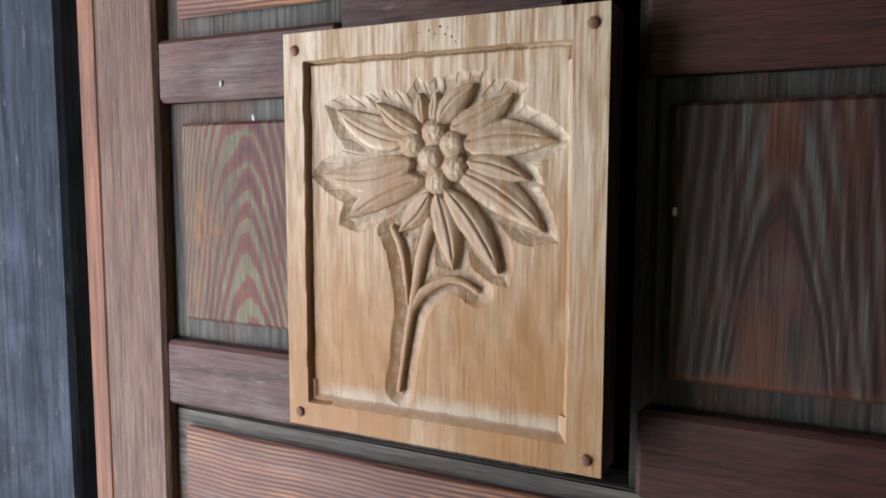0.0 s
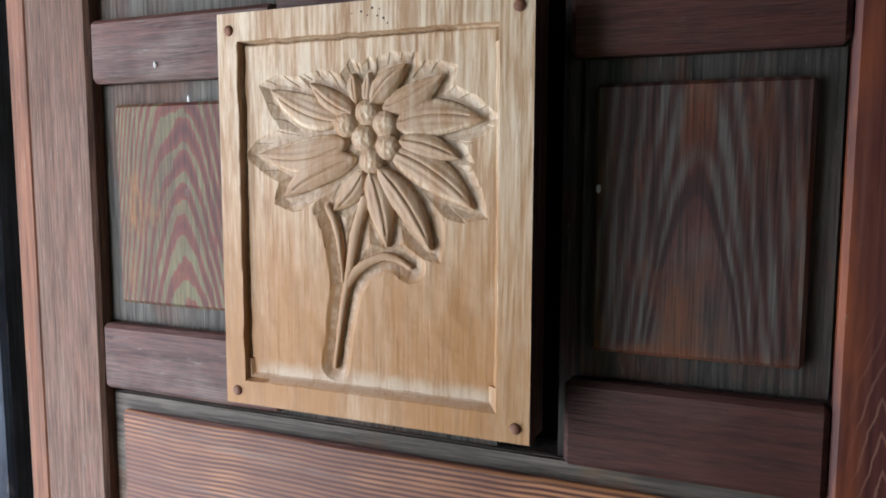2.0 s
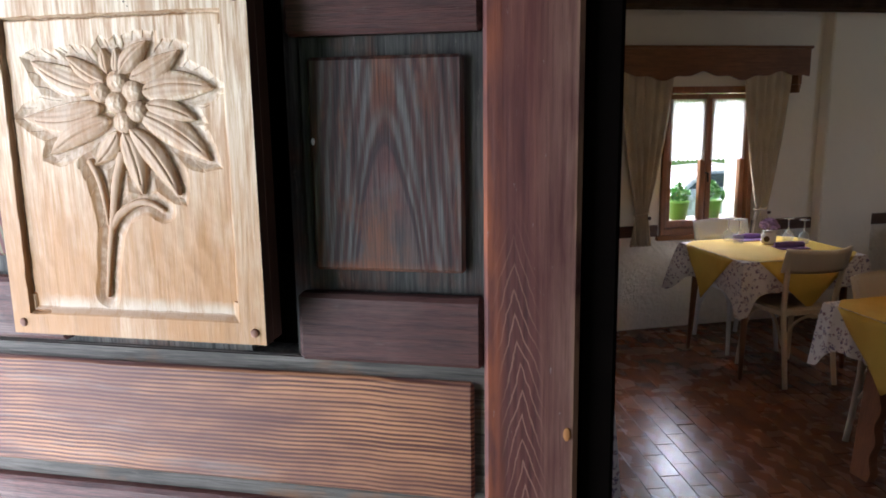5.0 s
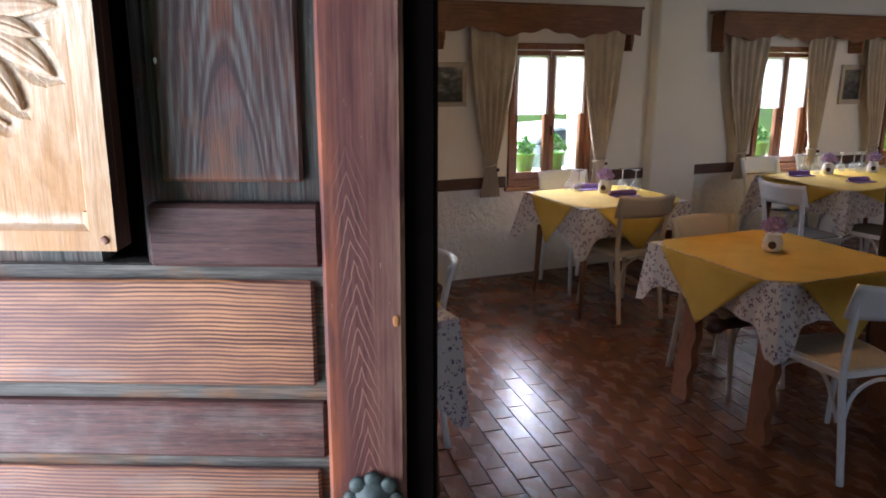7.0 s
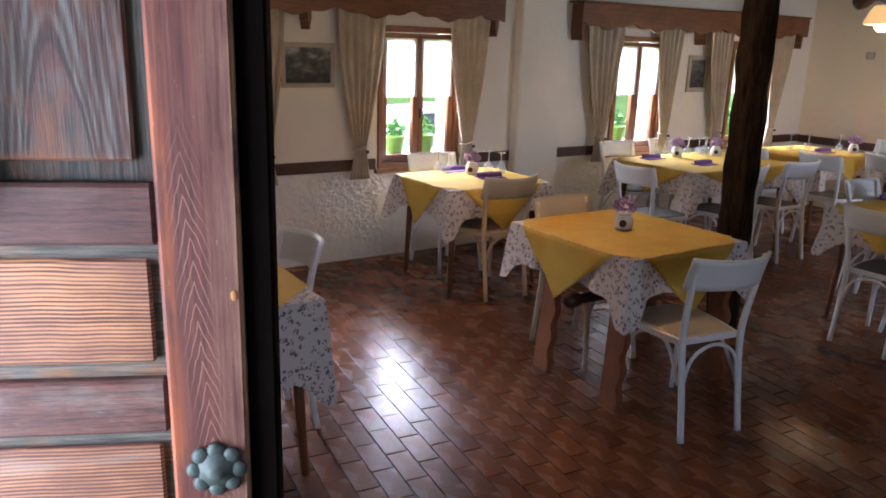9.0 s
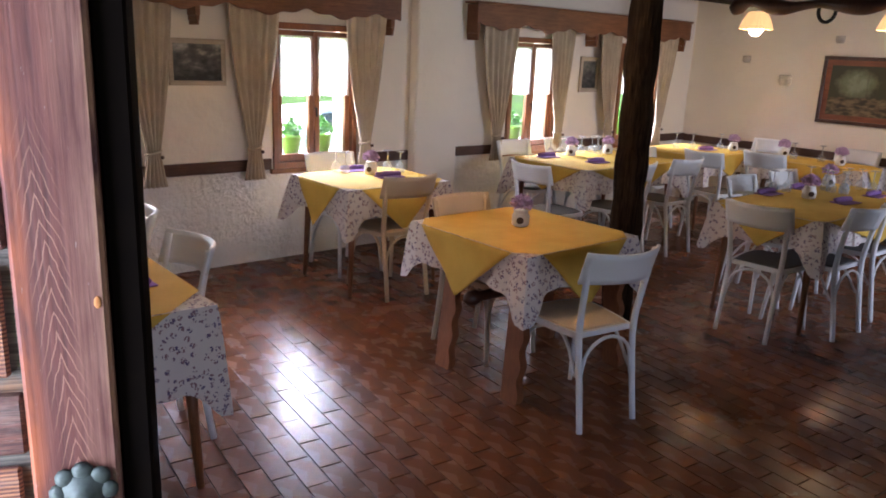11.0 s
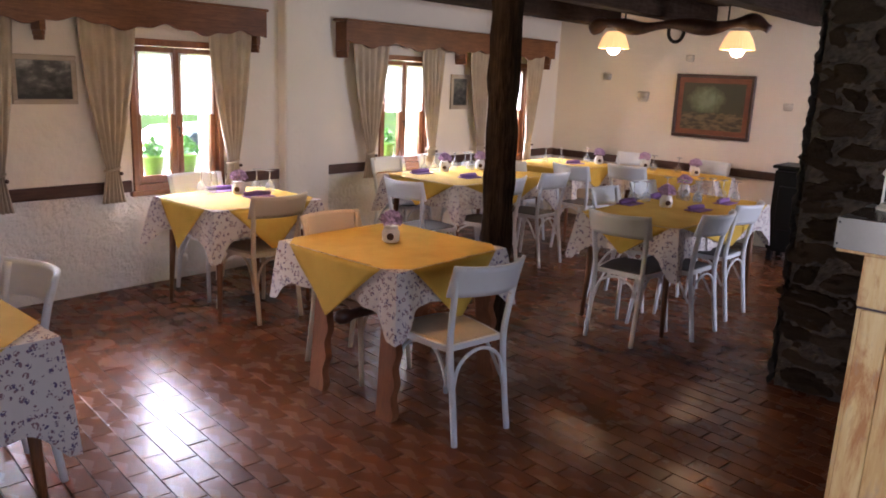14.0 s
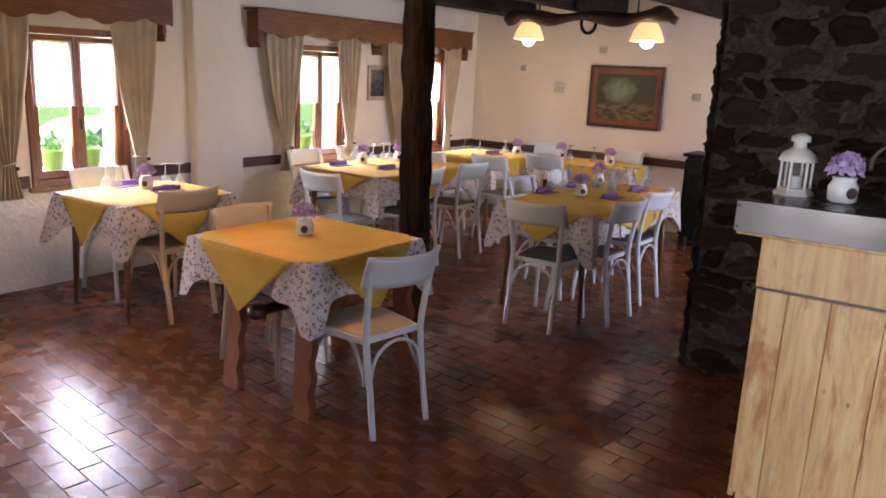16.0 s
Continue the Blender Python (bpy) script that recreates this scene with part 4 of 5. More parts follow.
def picture(name, label, m, w, h, rim, deep, frame_mat, mount_mat, mount, art):
    p = thing(name, m, label, "picture")
    bm = bmesh.new()
    for a, b, c, d in ((-w, w, -h, -h + rim), (-w, w, h - rim, h), (-w, -w + rim, -h + rim, h - rim), (w - rim, w, -h + rim, h - rim)):
        box(bm, a, b, -deep, 0, c, d, 0.004)
    part("frame", bm, frame_mat, p)
    part("mount", boxed(-w + rim, w - rim, -deep * 0.5, -0.001, -h + rim, h - rim), mount_mat, p)
    i = rim + mount
    part("canvas", boxed(-w + i, w - i, -deep * 0.5 - 0.003, -deep * 0.5 - 0.0005, -h + i, h - i), art, p)
    return p


def woodland(name):
    """A painted glade: misty green light between dark trunks, brown ground with a dark bush."""
    n = Nodes(name, 0.45)
    x, y, z = n.xyz()
    brush = n.noise(14, 6, None, 0.65)
    glade = n.math("ADD", n.math("MULTIPLY", n.math("POWER", n.math("MULTIPLY", n.math("ADD", x, 0.07), 4.2), 2.0), 1.0), n.math("POWER", n.math("MULTIPLY", n.math("SUBTRACT", z, 0.07), 5.5), 2.0))
    c = n.ramp(n.math("ADD", glade, n.math("MULTIPLY", n.math("SUBTRACT", brush, 0.5), 1.1)), (0.0, (0.20, 0.26, 0.17)), (0.35, (0.12, 0.15, 0.08)), (0.85, (0.035, 0.035, 0.016)))
    trunk = n.ramp(n.noise(11, 4, n.stretch((1, 1, 0.10), (0, 0.12, 0), (4, 0, 0)), 0.6), (0.54, 0.0), (0.60, 0.85))
    c = n.mix(n.math("MULTIPLY", trunk, n.ramp(n.math("ADD", x, 0.5), (0.5, 0.1), (0.62, 1.0))), c, (0.035, 0.022, 0.010))
    ground = n.ramp(n.math("ADD", n.math("MULTIPLY", z, 5.0), n.math("MULTIPLY", brush, 0.8)), (-0.0, 1.0), (0.08, 0.0))
    c = n.mix(ground, c, n.ramp(n.noise(30, 5, n.stretch((0.4, 1, 1))), (0.4, (0.03, 0.022, 0.010)), (0.62, (0.16, 0.12, 0.06))))
    return n.color(c).bump(n.noise(90, 4), 0.25).m


PALE = wood("pale_frame", (0.42, 0.34, 0.25), (0.55, 0.46, 0.36), "x")
GILT = wood("red_brown_frame", (0.13, 0.035, 0.014), (0.24, 0.075, 0.03), "x", rough=0.35)
picture("framed_photograph", "pale-framed black and white landscape photograph on the wall", pose(0.002, 2.70, 1.498, 0, 0, 90), 0.205, 0.158, 0.03, 0.022, PALE, PALE, 0.004,
        pictured("grey_landscape", 2.0, (0.02, 0.02, 0.02), (0.09, 0.09, 0.085), (0.42, 0.4, 0.36)))
picture("framed_photograph", "small pale-framed upright dark photograph on the wall", pose(0.002, 6.91, 1.465, 0, 0, 90), 0.15, 0.18, 0.04, 0.022, PALE, PALE, 0.004,
        pictured("dark_landscape", 5.0, (0.02, 0.02, 0.02), (0.07, 0.07, 0.065), (0.25, 0.24, 0.2)))
picture("framed_painting", "dark woodland painting in a wide red-brown frame", pose(2.008, FAR - 0.002, 1.42, 0, 0, 0), 0.43, 0.338, 0.035, 0.04, DARKWOOD, GILT, 0.055, woodland("woodland"))

for x, z, w in ((1.18, 1.50, 0.075), (0.70, 1.70, 0.05), (2.78, 1.47, 0.05), (1.69, 1.93, 0.05)):
    r = thing("wall_relief", pose(x, FAR - 0.001, z), "small pale plaster ornament on the end wall", "wall ornament", "plaster ornaments")
    bm = lathe(bmesh.new(), [(w * 0.75, -w * 0.9), (w, -w * 0.2), (w * 0.85, w * 0.1), (w * 1.05, w * 0.45), (w * 0.8, w * 0.6)], 16)
    for v in bm.verts:
        v.co.y = min(0.0, v.co.y) * 0.6
    bmesh.ops.recalc_face_normals(bm, faces=bm.faces)
    part("shell", bm, plain("relief_plaster", (0.50, 0.45, 0.38), 0.9, 0, 0.3, 30), r, "", True)


# ---- lamps: ox yokes with two lit shades each ----
def yoke_lamp(m, bulb_power, drop):
    lamp = thing("yoke_lamp", m, "dark wooden ox yoke lamp with two lit fabric shades", "ceiling lamp", "yoke lamps")
    pts = spline([(-0.86, 0, -0.03), (-0.74, 0, 0.03), (-0.6, 0, 0.03), (-0.35, 0, -0.015), (0, 0, 0.02), (0.35, 0, -0.015), (0.6, 0, 0.03), (0.74, 0, 0.03), (0.86, 0, -0.03)], 6)
    part("yoke", tube(bmesh.new(), pts, [0.055 + 0.018 * math.sin(k * 0.5) for k in range(len(pts))], 12), DARKWOOD, lamp, "", True)
    for x in (-0.5, 0.5):
        part("chain", tube(bmesh.new(), [(x, 0, 0.02), (x, 0, drop)], 0.008, 6), IRON, lamp)
    ring = [(0.075 * math.cos(a), 0.06, -0.04 + 0.095 * math.sin(a)) for a in np.linspace(0, 2 * math.pi, 25)]
    part("iron_ring", tube(bmesh.new(), ring, 0.016, 8), IRON, lamp, "", True)
    for x in (-0.60, 0.61):
        bm = lathe(bmesh.new(), [(0.070, -0.045), (0.082, -0.05), (0.118, -0.11), (0.147, -0.185), (0.150, -0.205), (0.143, -0.200), (0.112, -0.11), (0.076, -0.055)], 64, (x, 0, 0))
        for k, v in enumerate(bm.verts):
            if k % 2:
                v.co.x, v.co.y = x + (v.co.x - x) * 0.955, v.co.y * 0.955
        shade = part("shade", bm, SHADE, lamp, "warm lit pleated fabric shade")
        bm = bmesh.new()
        bmesh.ops.create_icosphere(bm, subdivisions=2, radius=0.062, matrix=Matrix.Translation((x, 0, -0.205)))
        part("bulb", bm, BULB, shade, "glowing round bulb", True)
        light = new("bulb_light", bpy.data.lights.new("bulb_light", "POINT"))
        light.data.energy, light.data.color, light.data.shadow_soft_size = bulb_power, (1.0, 0.72, 0.42), 0.06
        light.matrix_world = m @ Matrix.Translation((x, 0, -0.30))


yoke_lamp(pose(2.09, 7.45, 2.16), 1.1, 0.297)
yoke_lamp(pose(2.30, 2.84, 2.372, 0, 0, 90), 2.2, 0.085)

# ---- stone chimney wall ----
stone_wall = solid("wall_stone", boxed(4.12, EAST - 0.001, 4.98, 5.6, 0, TOP - 0.003), MORTAR, "dark rough rubble-stone chimney wall", "wall", "structure")
rs = random.Random(5)
STONES = []


def stone(w, h, d, at, rz):
    key = rs.randrange(12)
    if len(STONES) <= key:
        while len(STONES) <= key:
            bm = bmesh.new()
            bmesh.ops.create_icosphere(bm, subdivisions=3, radius=1)
            s = len(STONES)
            for v in bm.verts:
                p = v.co
                q = Vector([math.copysign(abs(t) ** 0.7, t) for t in p])
                v.co = q * (0.95 + 0.42 * noise.noise(q * 1.2 + Vector((s * 5.0, 0, 0))) + 0.22 * noise.noise(q * 3.2 + Vector((0, s * 3.0, 0))) + 0.10 * noise.noise(q * 8.0))
            STONES.append(mesh_of("stone", bm, STONE, False))
    ob = new("stone", STONES[key])
    ob.parent = stone_wall
    ob.matrix_basis = Matrix.Translation(at) @ pose(0, 0, 0, rs.uniform(-6, 6), rs.uniform(-6, 6), rz + rs.uniform(-8, 8)) @ Matrix.Diagonal((w, d, h, 1))


def bed(f, na, nb):
    bm = bmesh.new()
    rows = []
    for j in range(nb):
        row = []
        for i in range(na):
            p, out = f(i / (na - 1), j / (nb - 1))
            p = Vector(p)
            row.append(p + Vector(out) * (0.016 * noise.noise(p * 9) + 0.016 * noise.noise(p * 24) + 0.010 * noise.noise(p * 55)))
        rows.append(row)
    return sheet(bm, rows)


part("mortar_bed", bed(lambda a, b: ((4.10 + a * 2.3, 4.93, 0.004 + b * (TOP - 0.012)), (0, -1, 0)), 150, 160), MORTAR, stone_wall, "rough brown mortar", False)
part("mortar_bed", bed(lambda a, b: ((4.066, 4.915 + a * 0.66, 0.004 + b * (TOP - 0.012)), (-1, 0, 0)), 45, 160), MORTAR, stone_wall, "rough brown mortar", False)
z = 0.0
while z < TOP - 0.06:
    h = rs.uniform(0.07, 0.17)
    h = min(h, TOP - 0.01 - z)
    x = 4.085 + rs.uniform(-0.02, 0.03)
    while x < 6.4:
        w = rs.uniform(0.12, 0.34)
        stone(w / 2 * 1.06, h / 2 * 1.08, rs.uniform(0.065, 0.105), (x + w / 2, 4.985, z + h / 2), 0)
        x += w
    y = 5.0
    while y < 5.55:
        w = rs.uniform(0.12, 0.26)
        stone(w / 2 * 1.04, h / 2 * 1.05, rs.uniform(0.05, 0.085), (4.12, y + w / 2, z + h / 2), 90)
        y += w
    z += h

# iron stove by the end wall
stove = thing("stove", pose(3.13, 8.36, 0), "black iron stove standing by the end wall", "stove")
part("stove_body", boxed(-0.19, 0.19, -0.20, 0.20, 0.10, 0.90, bevel=0.02, seg=2), IRON, stove)
part("stove_top", boxed(-0.21, 0.21, -0.22, 0.22, 0.903, 0.935, bevel=0.008), IRON, stove)
part("stove_door", boxed(-0.13, 0.13, -0.222, -0.203, 0.32, 0.74, bevel=0.006), IRON, stove)
for sx in (-1, 1):
    for sy in (-1, 1):
        part("leg", boxed(sx * 0.15 - 0.025, sx * 0.15 + 0.025, sy * 0.15 - 0.025, sy * 0.15 + 0.025, 0, 0.098), IRON, stove)


# ---- chairs ----
def chair(name, label, paint, seat_mat):
    c = thing(name, pose(0, 0, 0), label, "chair", "dining chairs")
    outline = [(-0.165, 0.19), (-0.19, 0.05), (-0.20, -0.12), (-0.15, -0.205), (0, -0.22), (0.15, -0.205), (0.20, -0.12), (0.19, 0.05), (0.165, 0.19)]
    ring = [Vector((p.x, p.y, 0)) for p in spline([(a, b, 0) for a, b in outline], 4)]
    bm = bmesh.new()
    lo = [bm.verts.new((p.x, p.y, 0.43)) for p in ring]
    hi = [bm.verts.new((p.x, p.y, 0.457)) for p in ring]
    bm.faces.new(lo[::-1])
    bm.faces.new(hi)
    for k in range(len(ring)):
        q = (k + 1) % len(ring)
        bm.faces.new((lo[k], lo[q], hi[q], hi[k]))
    part("seat_frame", bm, paint, c)
    bm = bmesh.new()
    hi = [bm.verts.new((p.x * 0.88, p.y * 0.88, 0.464)) for p in ring]
    lo = [bm.verts.new((p.x * 0.92, p.y * 0.92, 0.4575)) for p in ring]
    bm.faces.new(hi)
    for k in range(len(ring)):
        q = (k + 1) % len(ring)
        bm.faces.new((lo[k], lo[q], hi[q], hi[k]))
    part("seat", bm, seat_mat, c)
    for s in (-1, 1):
        line = spline([(s * 0.165, 0.265, 0), (s * 0.162, 0.235, 0.2), (s * 0.165, 0.205, 0.44), (s * 0.175, 0.222, 0.62), (s * 0.19, 0.262, 0.835)], 5)
        part("back_leg", tube(bmesh.new(), line, [0.0165 - 0.003 * abs(k / len(line) - 0.5) for k in range(len(line))], 10), paint, c, "", True)
        line = spline([(s * 0.185, -0.215, 0), (s * 0.172, -0.19, 0.22), (s * 0.158, -0.165, 0.43)], 5)
        part("front_leg", tube(bmesh.new(), line, [0.0125 + 0.005 * k / len(line) for k in range(len(line))], 10), paint, c, "", True)
        line = spline([(s * 0.165, -0.178, 0.24), (s * 0.158, -0.14, 0.36), (s * 0.15, -0.02, 0.423), (s * 0.152, 0.1, 0.40), (s * 0.163, 0.205, 0.25)], 6)
        part("side_hoop", tube(bmesh.new(), line, 0.0085, 8), paint, c, "", True)
    for y, x0, z0 in ((-0.18, 0.165, 0.24), (0.222, 0.158, 0.22)):
        line = spline([(-x0, y, z0), (-x0 * 0.8, y, 0.36), (-0.045, y, 0.42), (0.045, y, 0.42), (x0 * 0.8, y, 0.36), (x0, y, z0)], 5)
        part("hoop", tube(bmesh.new(), line, 0.0085, 8), paint, c, "", True)
    rows = []
    for i in range(7):
        t = i / 6
        z = 0.705 + 0.145 * t
        rows.append([(0.212 * s, 0.216 + 0.045 * t + 0.086 * (1 - s * s), z - 0.004 * (1 - s * s) * (1 if t > 0.5 else -1)) for s in np.linspace(-1, 1, 15)])
    thicken(part("backrest", sheet(bmesh.new(), rows), paint, c, "", True), 0.017)
    return c


white = chair("dining_chair", "white-painted bentwood dining chair with a dark seat", WHITE, SEATPAD)
white_light = chair("dining_chair", "white-painted bentwood dining chair with a cream seat", WHITE, SEATCREAM)
cream = chair("dining_chair", "cream-painted bentwood dining chair", CREAM, SEATCREAM)
white.matrix_basis = pose(3.07, 5.12, 0, 0, 0, 181)
white_light.matrix_basis = pose(3.068, 3.258, 0, 0, 0, -99)
cream.matrix_basis = pose(1.09, 3.57, 0, 0, 0, -92)
copy_thing(cream, pose(2.30, 3.40, 0, 0, 0, 90))
for x, y, r in ((0.50, 3.62, 88), (3.21, 5.46, -94), (3.19, 6.06, -92), (2.72, 5.78, 92), (2.72, 6.40, 90),
                (1.30, 5.02, 178), (1.42, 5.62, -90), (1.42, 6.30, -92), (0.42, 5.70, 88), (0.42, 6.35, 90),
                (1.46, 7.18, 176), (0.85, 6.95, 182), (1.78, 7.68, 178), (1.20, 8.42, 0), (2.12, 8.42, 3),
                (2.24, 1.45, 2), (1.53, 1.47, -1), (0.93, 1.46, 1), (0.42, 1.47, 0)):
    copy_thing(white, pose(x, y, 0, 0, 0, r))


# ---- tables and their cloths ----
def legs_table(x0, x1, y0, y1, label):
    t = thing("dining_table", pose((x0 + x1) / 2, (y0 + y1) / 2, 0), label, "table", "dining tables")
    w, d = (x1 - x0) / 2, (y1 - y0) / 2
    part("tabletop", boxed(-w, w, -d, d, 0.71, 0.738, bevel=0.006), LEG, t)
    part("apron", boxed(-w + 0.05, w - 0.05, -d + 0.05, d - 0.05, 0.63, 0.709, bevel=0.004), LEG, t)
    for sx in (-1, 1):
        for sy in (-1, 1):
            line = [(sx * (w - 0.05), sy * (d - 0.05), 0), (sx * (w - 0.075), sy * (d - 0.075), 0.629)]
            part("leg", tube(bmesh.new(), line, [0.014, 0.026], 12), LEG, t, "tapered wooden leg", True)
    return t


def rustic_table(x0, x1, y0, y1):
    t = thing("rustic_table", pose((x0 + x1) / 2, (y0 + y1) / 2, 0), "rustic brown table on carved plank trestles", "table", "dining tables")
    w, d = (x1 - x0) / 2, (y1 - y0) / 2
    part("tabletop", boxed(-w, w, -d, d, 0.70, 0.738, bevel=0.006), RUSTIC, t)
    for sy in (-1, 1):
        y = sy * (d - 0.005)
        for sx, mid0 in ((-1, -0.125), (1, 0.385)):
            bm = bmesh.new()
            front, back = [], []
            for k in range(33):
                z = 0.699 * k / 32
                wave = 0.010 * math.sin(z * 42) * (0.3 if z > 0.6 else 1)
                wid = 0.058 + 0.06 * max(0, z - 0.5)
                mid = mid0 - (0.03 if sx > 0 else 0.0) * z / 0.7
                p, q = mid - wid, mid + wid - 0.012 + wave
                lean = y - sy * 0.05 * min(1.0, z / 0.55)
                front.append([(p, lean - 0.022, z), (q, lean - 0.022, z)])
                back.append([(p, lean + 0.022, z), (q, lean + 0.022, z)])
            sheet(bm, front), sheet(bm, back)
            bm.verts.ensure_lookup_table()
            for k in range(32):
                for q in (0, 1):
                    bm.faces.new([bm.verts[i] for i in (2 * k + q, 2 * k + 2 + q, 66 + 2 * k + 2 + q, 66 + 2 * k + q)])
            bm.faces.new([bm.verts[i] for i in (0, 1, 67, 66)])
            bmesh.ops.recalc_face_normals(bm, faces=bm.faces)
            part("trestle_leg", bm, RUSTIC, t, "flat leg with a wavy carved edge")
        part("crosspiece", boxed(-w + 0.05, w - 0.07, sy * (d - 0.03) - 0.016, sy * (d - 0.03) + 0.016, 0.58, 0.698, bevel=0.006), RUSTIC, t)
    line = [(0.09, y, 0.455) for y in (-d - 0.07, -d - 0.05, -d - 0.01, -d + 0.03, -0.2, -0.08, 0, 0.08, 0.2, d - 0.03, d + 0.01, d + 0.05, d + 0.07)]
    part("stretcher", tube(bmesh.new(), line, [0.016, 0.034, 0.040, 0.026, 0.030, 0.038, 0.046, 0.038, 0.030, 0.026, 0.040, 0.034, 0.016], 14), DARKWOOD, t, "dark turned stretcher", True)
    return t


def cloth_on(x0, x1, y0, y1, drop=0.195, over=0.30, seed=0, cut=0.06):
    """A printed cloth to the edge of the table and down its sides, and a mustard one laid corner-wise on it."""
    cx, cy, w, d = (x0 + x1) / 2, (y0 + y1) / 2, (x1 - x0) / 2 + 0.004, (y1 - y0) / 2 + 0.004
    a = thing("tablecloth", pose(cx, cy, 0.741), "white tablecloth printed with small violet flowers, hanging over the table", "tablecloth", "printed tablecloths")
    rr = random.Random(seed)
    ring = []
    for (ax, ay), (bx, by) in (((-w, -d), (w, -d)), ((w, -d), (w, d)), ((w, d), (-w, d)), ((-w, d), (-w, -d))):
        n = max(16, int(math.hypot(bx - ax, by - ay) / 0.018))
        for k in range(n):
            s = k / n
            near = min(s, 1 - s) * math.hypot(bx - ax, by - ay)
            ring.append((ax + (bx - ax) * s, ay + (by - ay) * s, math.exp(-(near / 0.07) ** 2), len(ring)))
    rows = []
    ph = rr.uniform(0, 6)
    for i in range(13):
        t = i / 12
        row = []
        for x, y, corner, k in ring + ring[:1]:
            nx, ny = (x / w if abs(x) > w - 0.001 else 0), (y / d if abs(y) > d - 0.001 else 0)
            if corner > 0.3:
                nx, ny = nx + 0.6 * corner * x / w, ny + 0.6 * corner * y / d
            f = t ** 0.8
            wave = 0.010 * math.sin(k * 0.42 + ph) + 0.006 * math.sin(k * 0.95 + ph * 2)
            o = 0.006 + f * (0.014 + wave + 0.022 * corner)
            row.append((x + nx * o, y + ny * o, 0.004 - (drop + 0.13 * corner + 0.012 * math.sin(k * 0.21 + ph)) * t ** 1.0 + (0.0 if i else 0.0)))
        rows.append(row)
    bm = sheet(bmesh.new(), rows)
    n = len(ring)
    bm.verts.ensure_lookup_table()
    bm.faces.new([bm.verts[k] for k in range(n)])
    thicken(part("cloth", bm, PRINT, a, "", False), 0.002)
    m = thing("table_topper", pose(cx, cy, 0.7495), "mustard yellow cloth laid diagonally with its corners hanging", "tablecloth", "mustard toppers")
    bm = bmesh.new()
    ow, od = w + 0.012, d + 0.012
    qx, qy = ow - 0.10, od - 0.10
    if w > 0.55 or d > 0.55:
        qx, qy = ow - cut, od - cut
    poly = [(-qx, -od), (qx, -od), (ow, -qy), (ow, qy), (qx, od), (-qx, od), (-ow, qy), (-ow, -qy)]
    top = [bm.verts.new((px, py, 0)) for px, py in poly]
    bm.faces.new(top)
    part("topper_top", bm, YELLOW, m)
    for i0, nx, ny in ((0, 0, -1), (2, 1, 0), (4, 0, 1), (6, -1, 0)):
        (ax, ay), (bx, by) = poly[i0], poly[i0 + 1]
        bm = bmesh.new()
        rows = []
        for r in range(11):
            t = r / 10
            row = []
            for k in range(13):
                s = 0.5 + (k / 12 - 0.5) * (1 - t * 0.985)
                o = 0.004 + 0.034 * (t * over / 0.3) ** 0.8 + 0.008 * math.sin(s * 9 + t * 3) * t
                row.append((ax + (bx - ax) * s + nx * o, ay + (by - ay) * s + ny * o, -over * t - (0.002 if r == 0 else 0)))
            rows.append(row)
        thicken(part("hanging_corner", sheet(bm, rows), YELLOW, m, "", True), 0.002)


TABLES = [(2.08, 2.93, 3.03, 3.84), (0.46, 1.17, 3.20, 4.03), (2.62, 3.33, 5.16, 6.82), (0.46, 1.32, 5.40, 6.75), (0.47, 1.25, 7.25, 8.15), (1.5, 2.5, 7.8, 8.30), (0.25, 2.775, 0.85, 1.575)]
rustic_table(*TABLES[0])
for q in TABLES[1:]:
    legs_table(*q, "brown wooden dining table on tapered legs")
for i, q in enumerate(TABLES):
    cloth_on(*q, seed=i, over=0.30 if i < 2 else 0.12 if i == 6 else 0.22, drop=0.31 if i == 6 else 0.195, cut=0.17 if i == 6 else 0.06)


# ---- what lies on the tables ----
def jar_of_flowers(x, y, z=0.7515, s=1.0):
    j = thing("flower_jar", pose(x, y, z), "small white jar with mauve flowers and a dark heart tag", "flower jar", "flower jars on the tables")
    part("jar", lathe(bmesh.new(), [(0.034 * s, 0), (0.043 * s, 0.008 * s), (0.045 * s, 0.05 * s), (0.036 * s, 0.066 * s), (0.034 * s, 0.075 * s), (0.038 * s, 0.08 * s)], 20), CERAMIC, j, "", True)
    bm = lathe(bmesh.new(), [(0.018 * s, 0), (0.018 * s, 0.004), (0.014 * s, 0.006)], 14)
    bmesh.ops.transform(bm, matrix=pose(0.030 * s, -0.034 * s, 0.035 * s, 90, 0, 42), verts=bm.verts)
    part("tag", bm, DARKWOOD, j, "dark round tag")
    rr = random.Random(int(x * 100))
    pts = []
    for _ in range(300):
        a, b, r = rr.uniform(0, 6.283), rr.uniform(-0.5, 1.5), rr.uniform(0.6, 1.0)
        pts.append((0.055 * s * r * math.cos(a) * math.cos(b), 0.055 * s * r * math.sin(a) * math.cos(b), 0.112 * s + 0.042 * s * r * math.sin(b)))
    part("blossom", clumps(bmesh.new(), pts, 0.016 * s), MAUVE, j, "mauve dried flowers")


for x, y in ((2.47, 3.45), (0.69, 3.70), (2.90, 5.90), (2.72, 6.62), (0.62, 6.01), (0.70, 6.45), (1.10, 8.05), (1.60, 8.14), (2.2, 8.05)):
    jar_of_flowers(x, y, s=1.08)


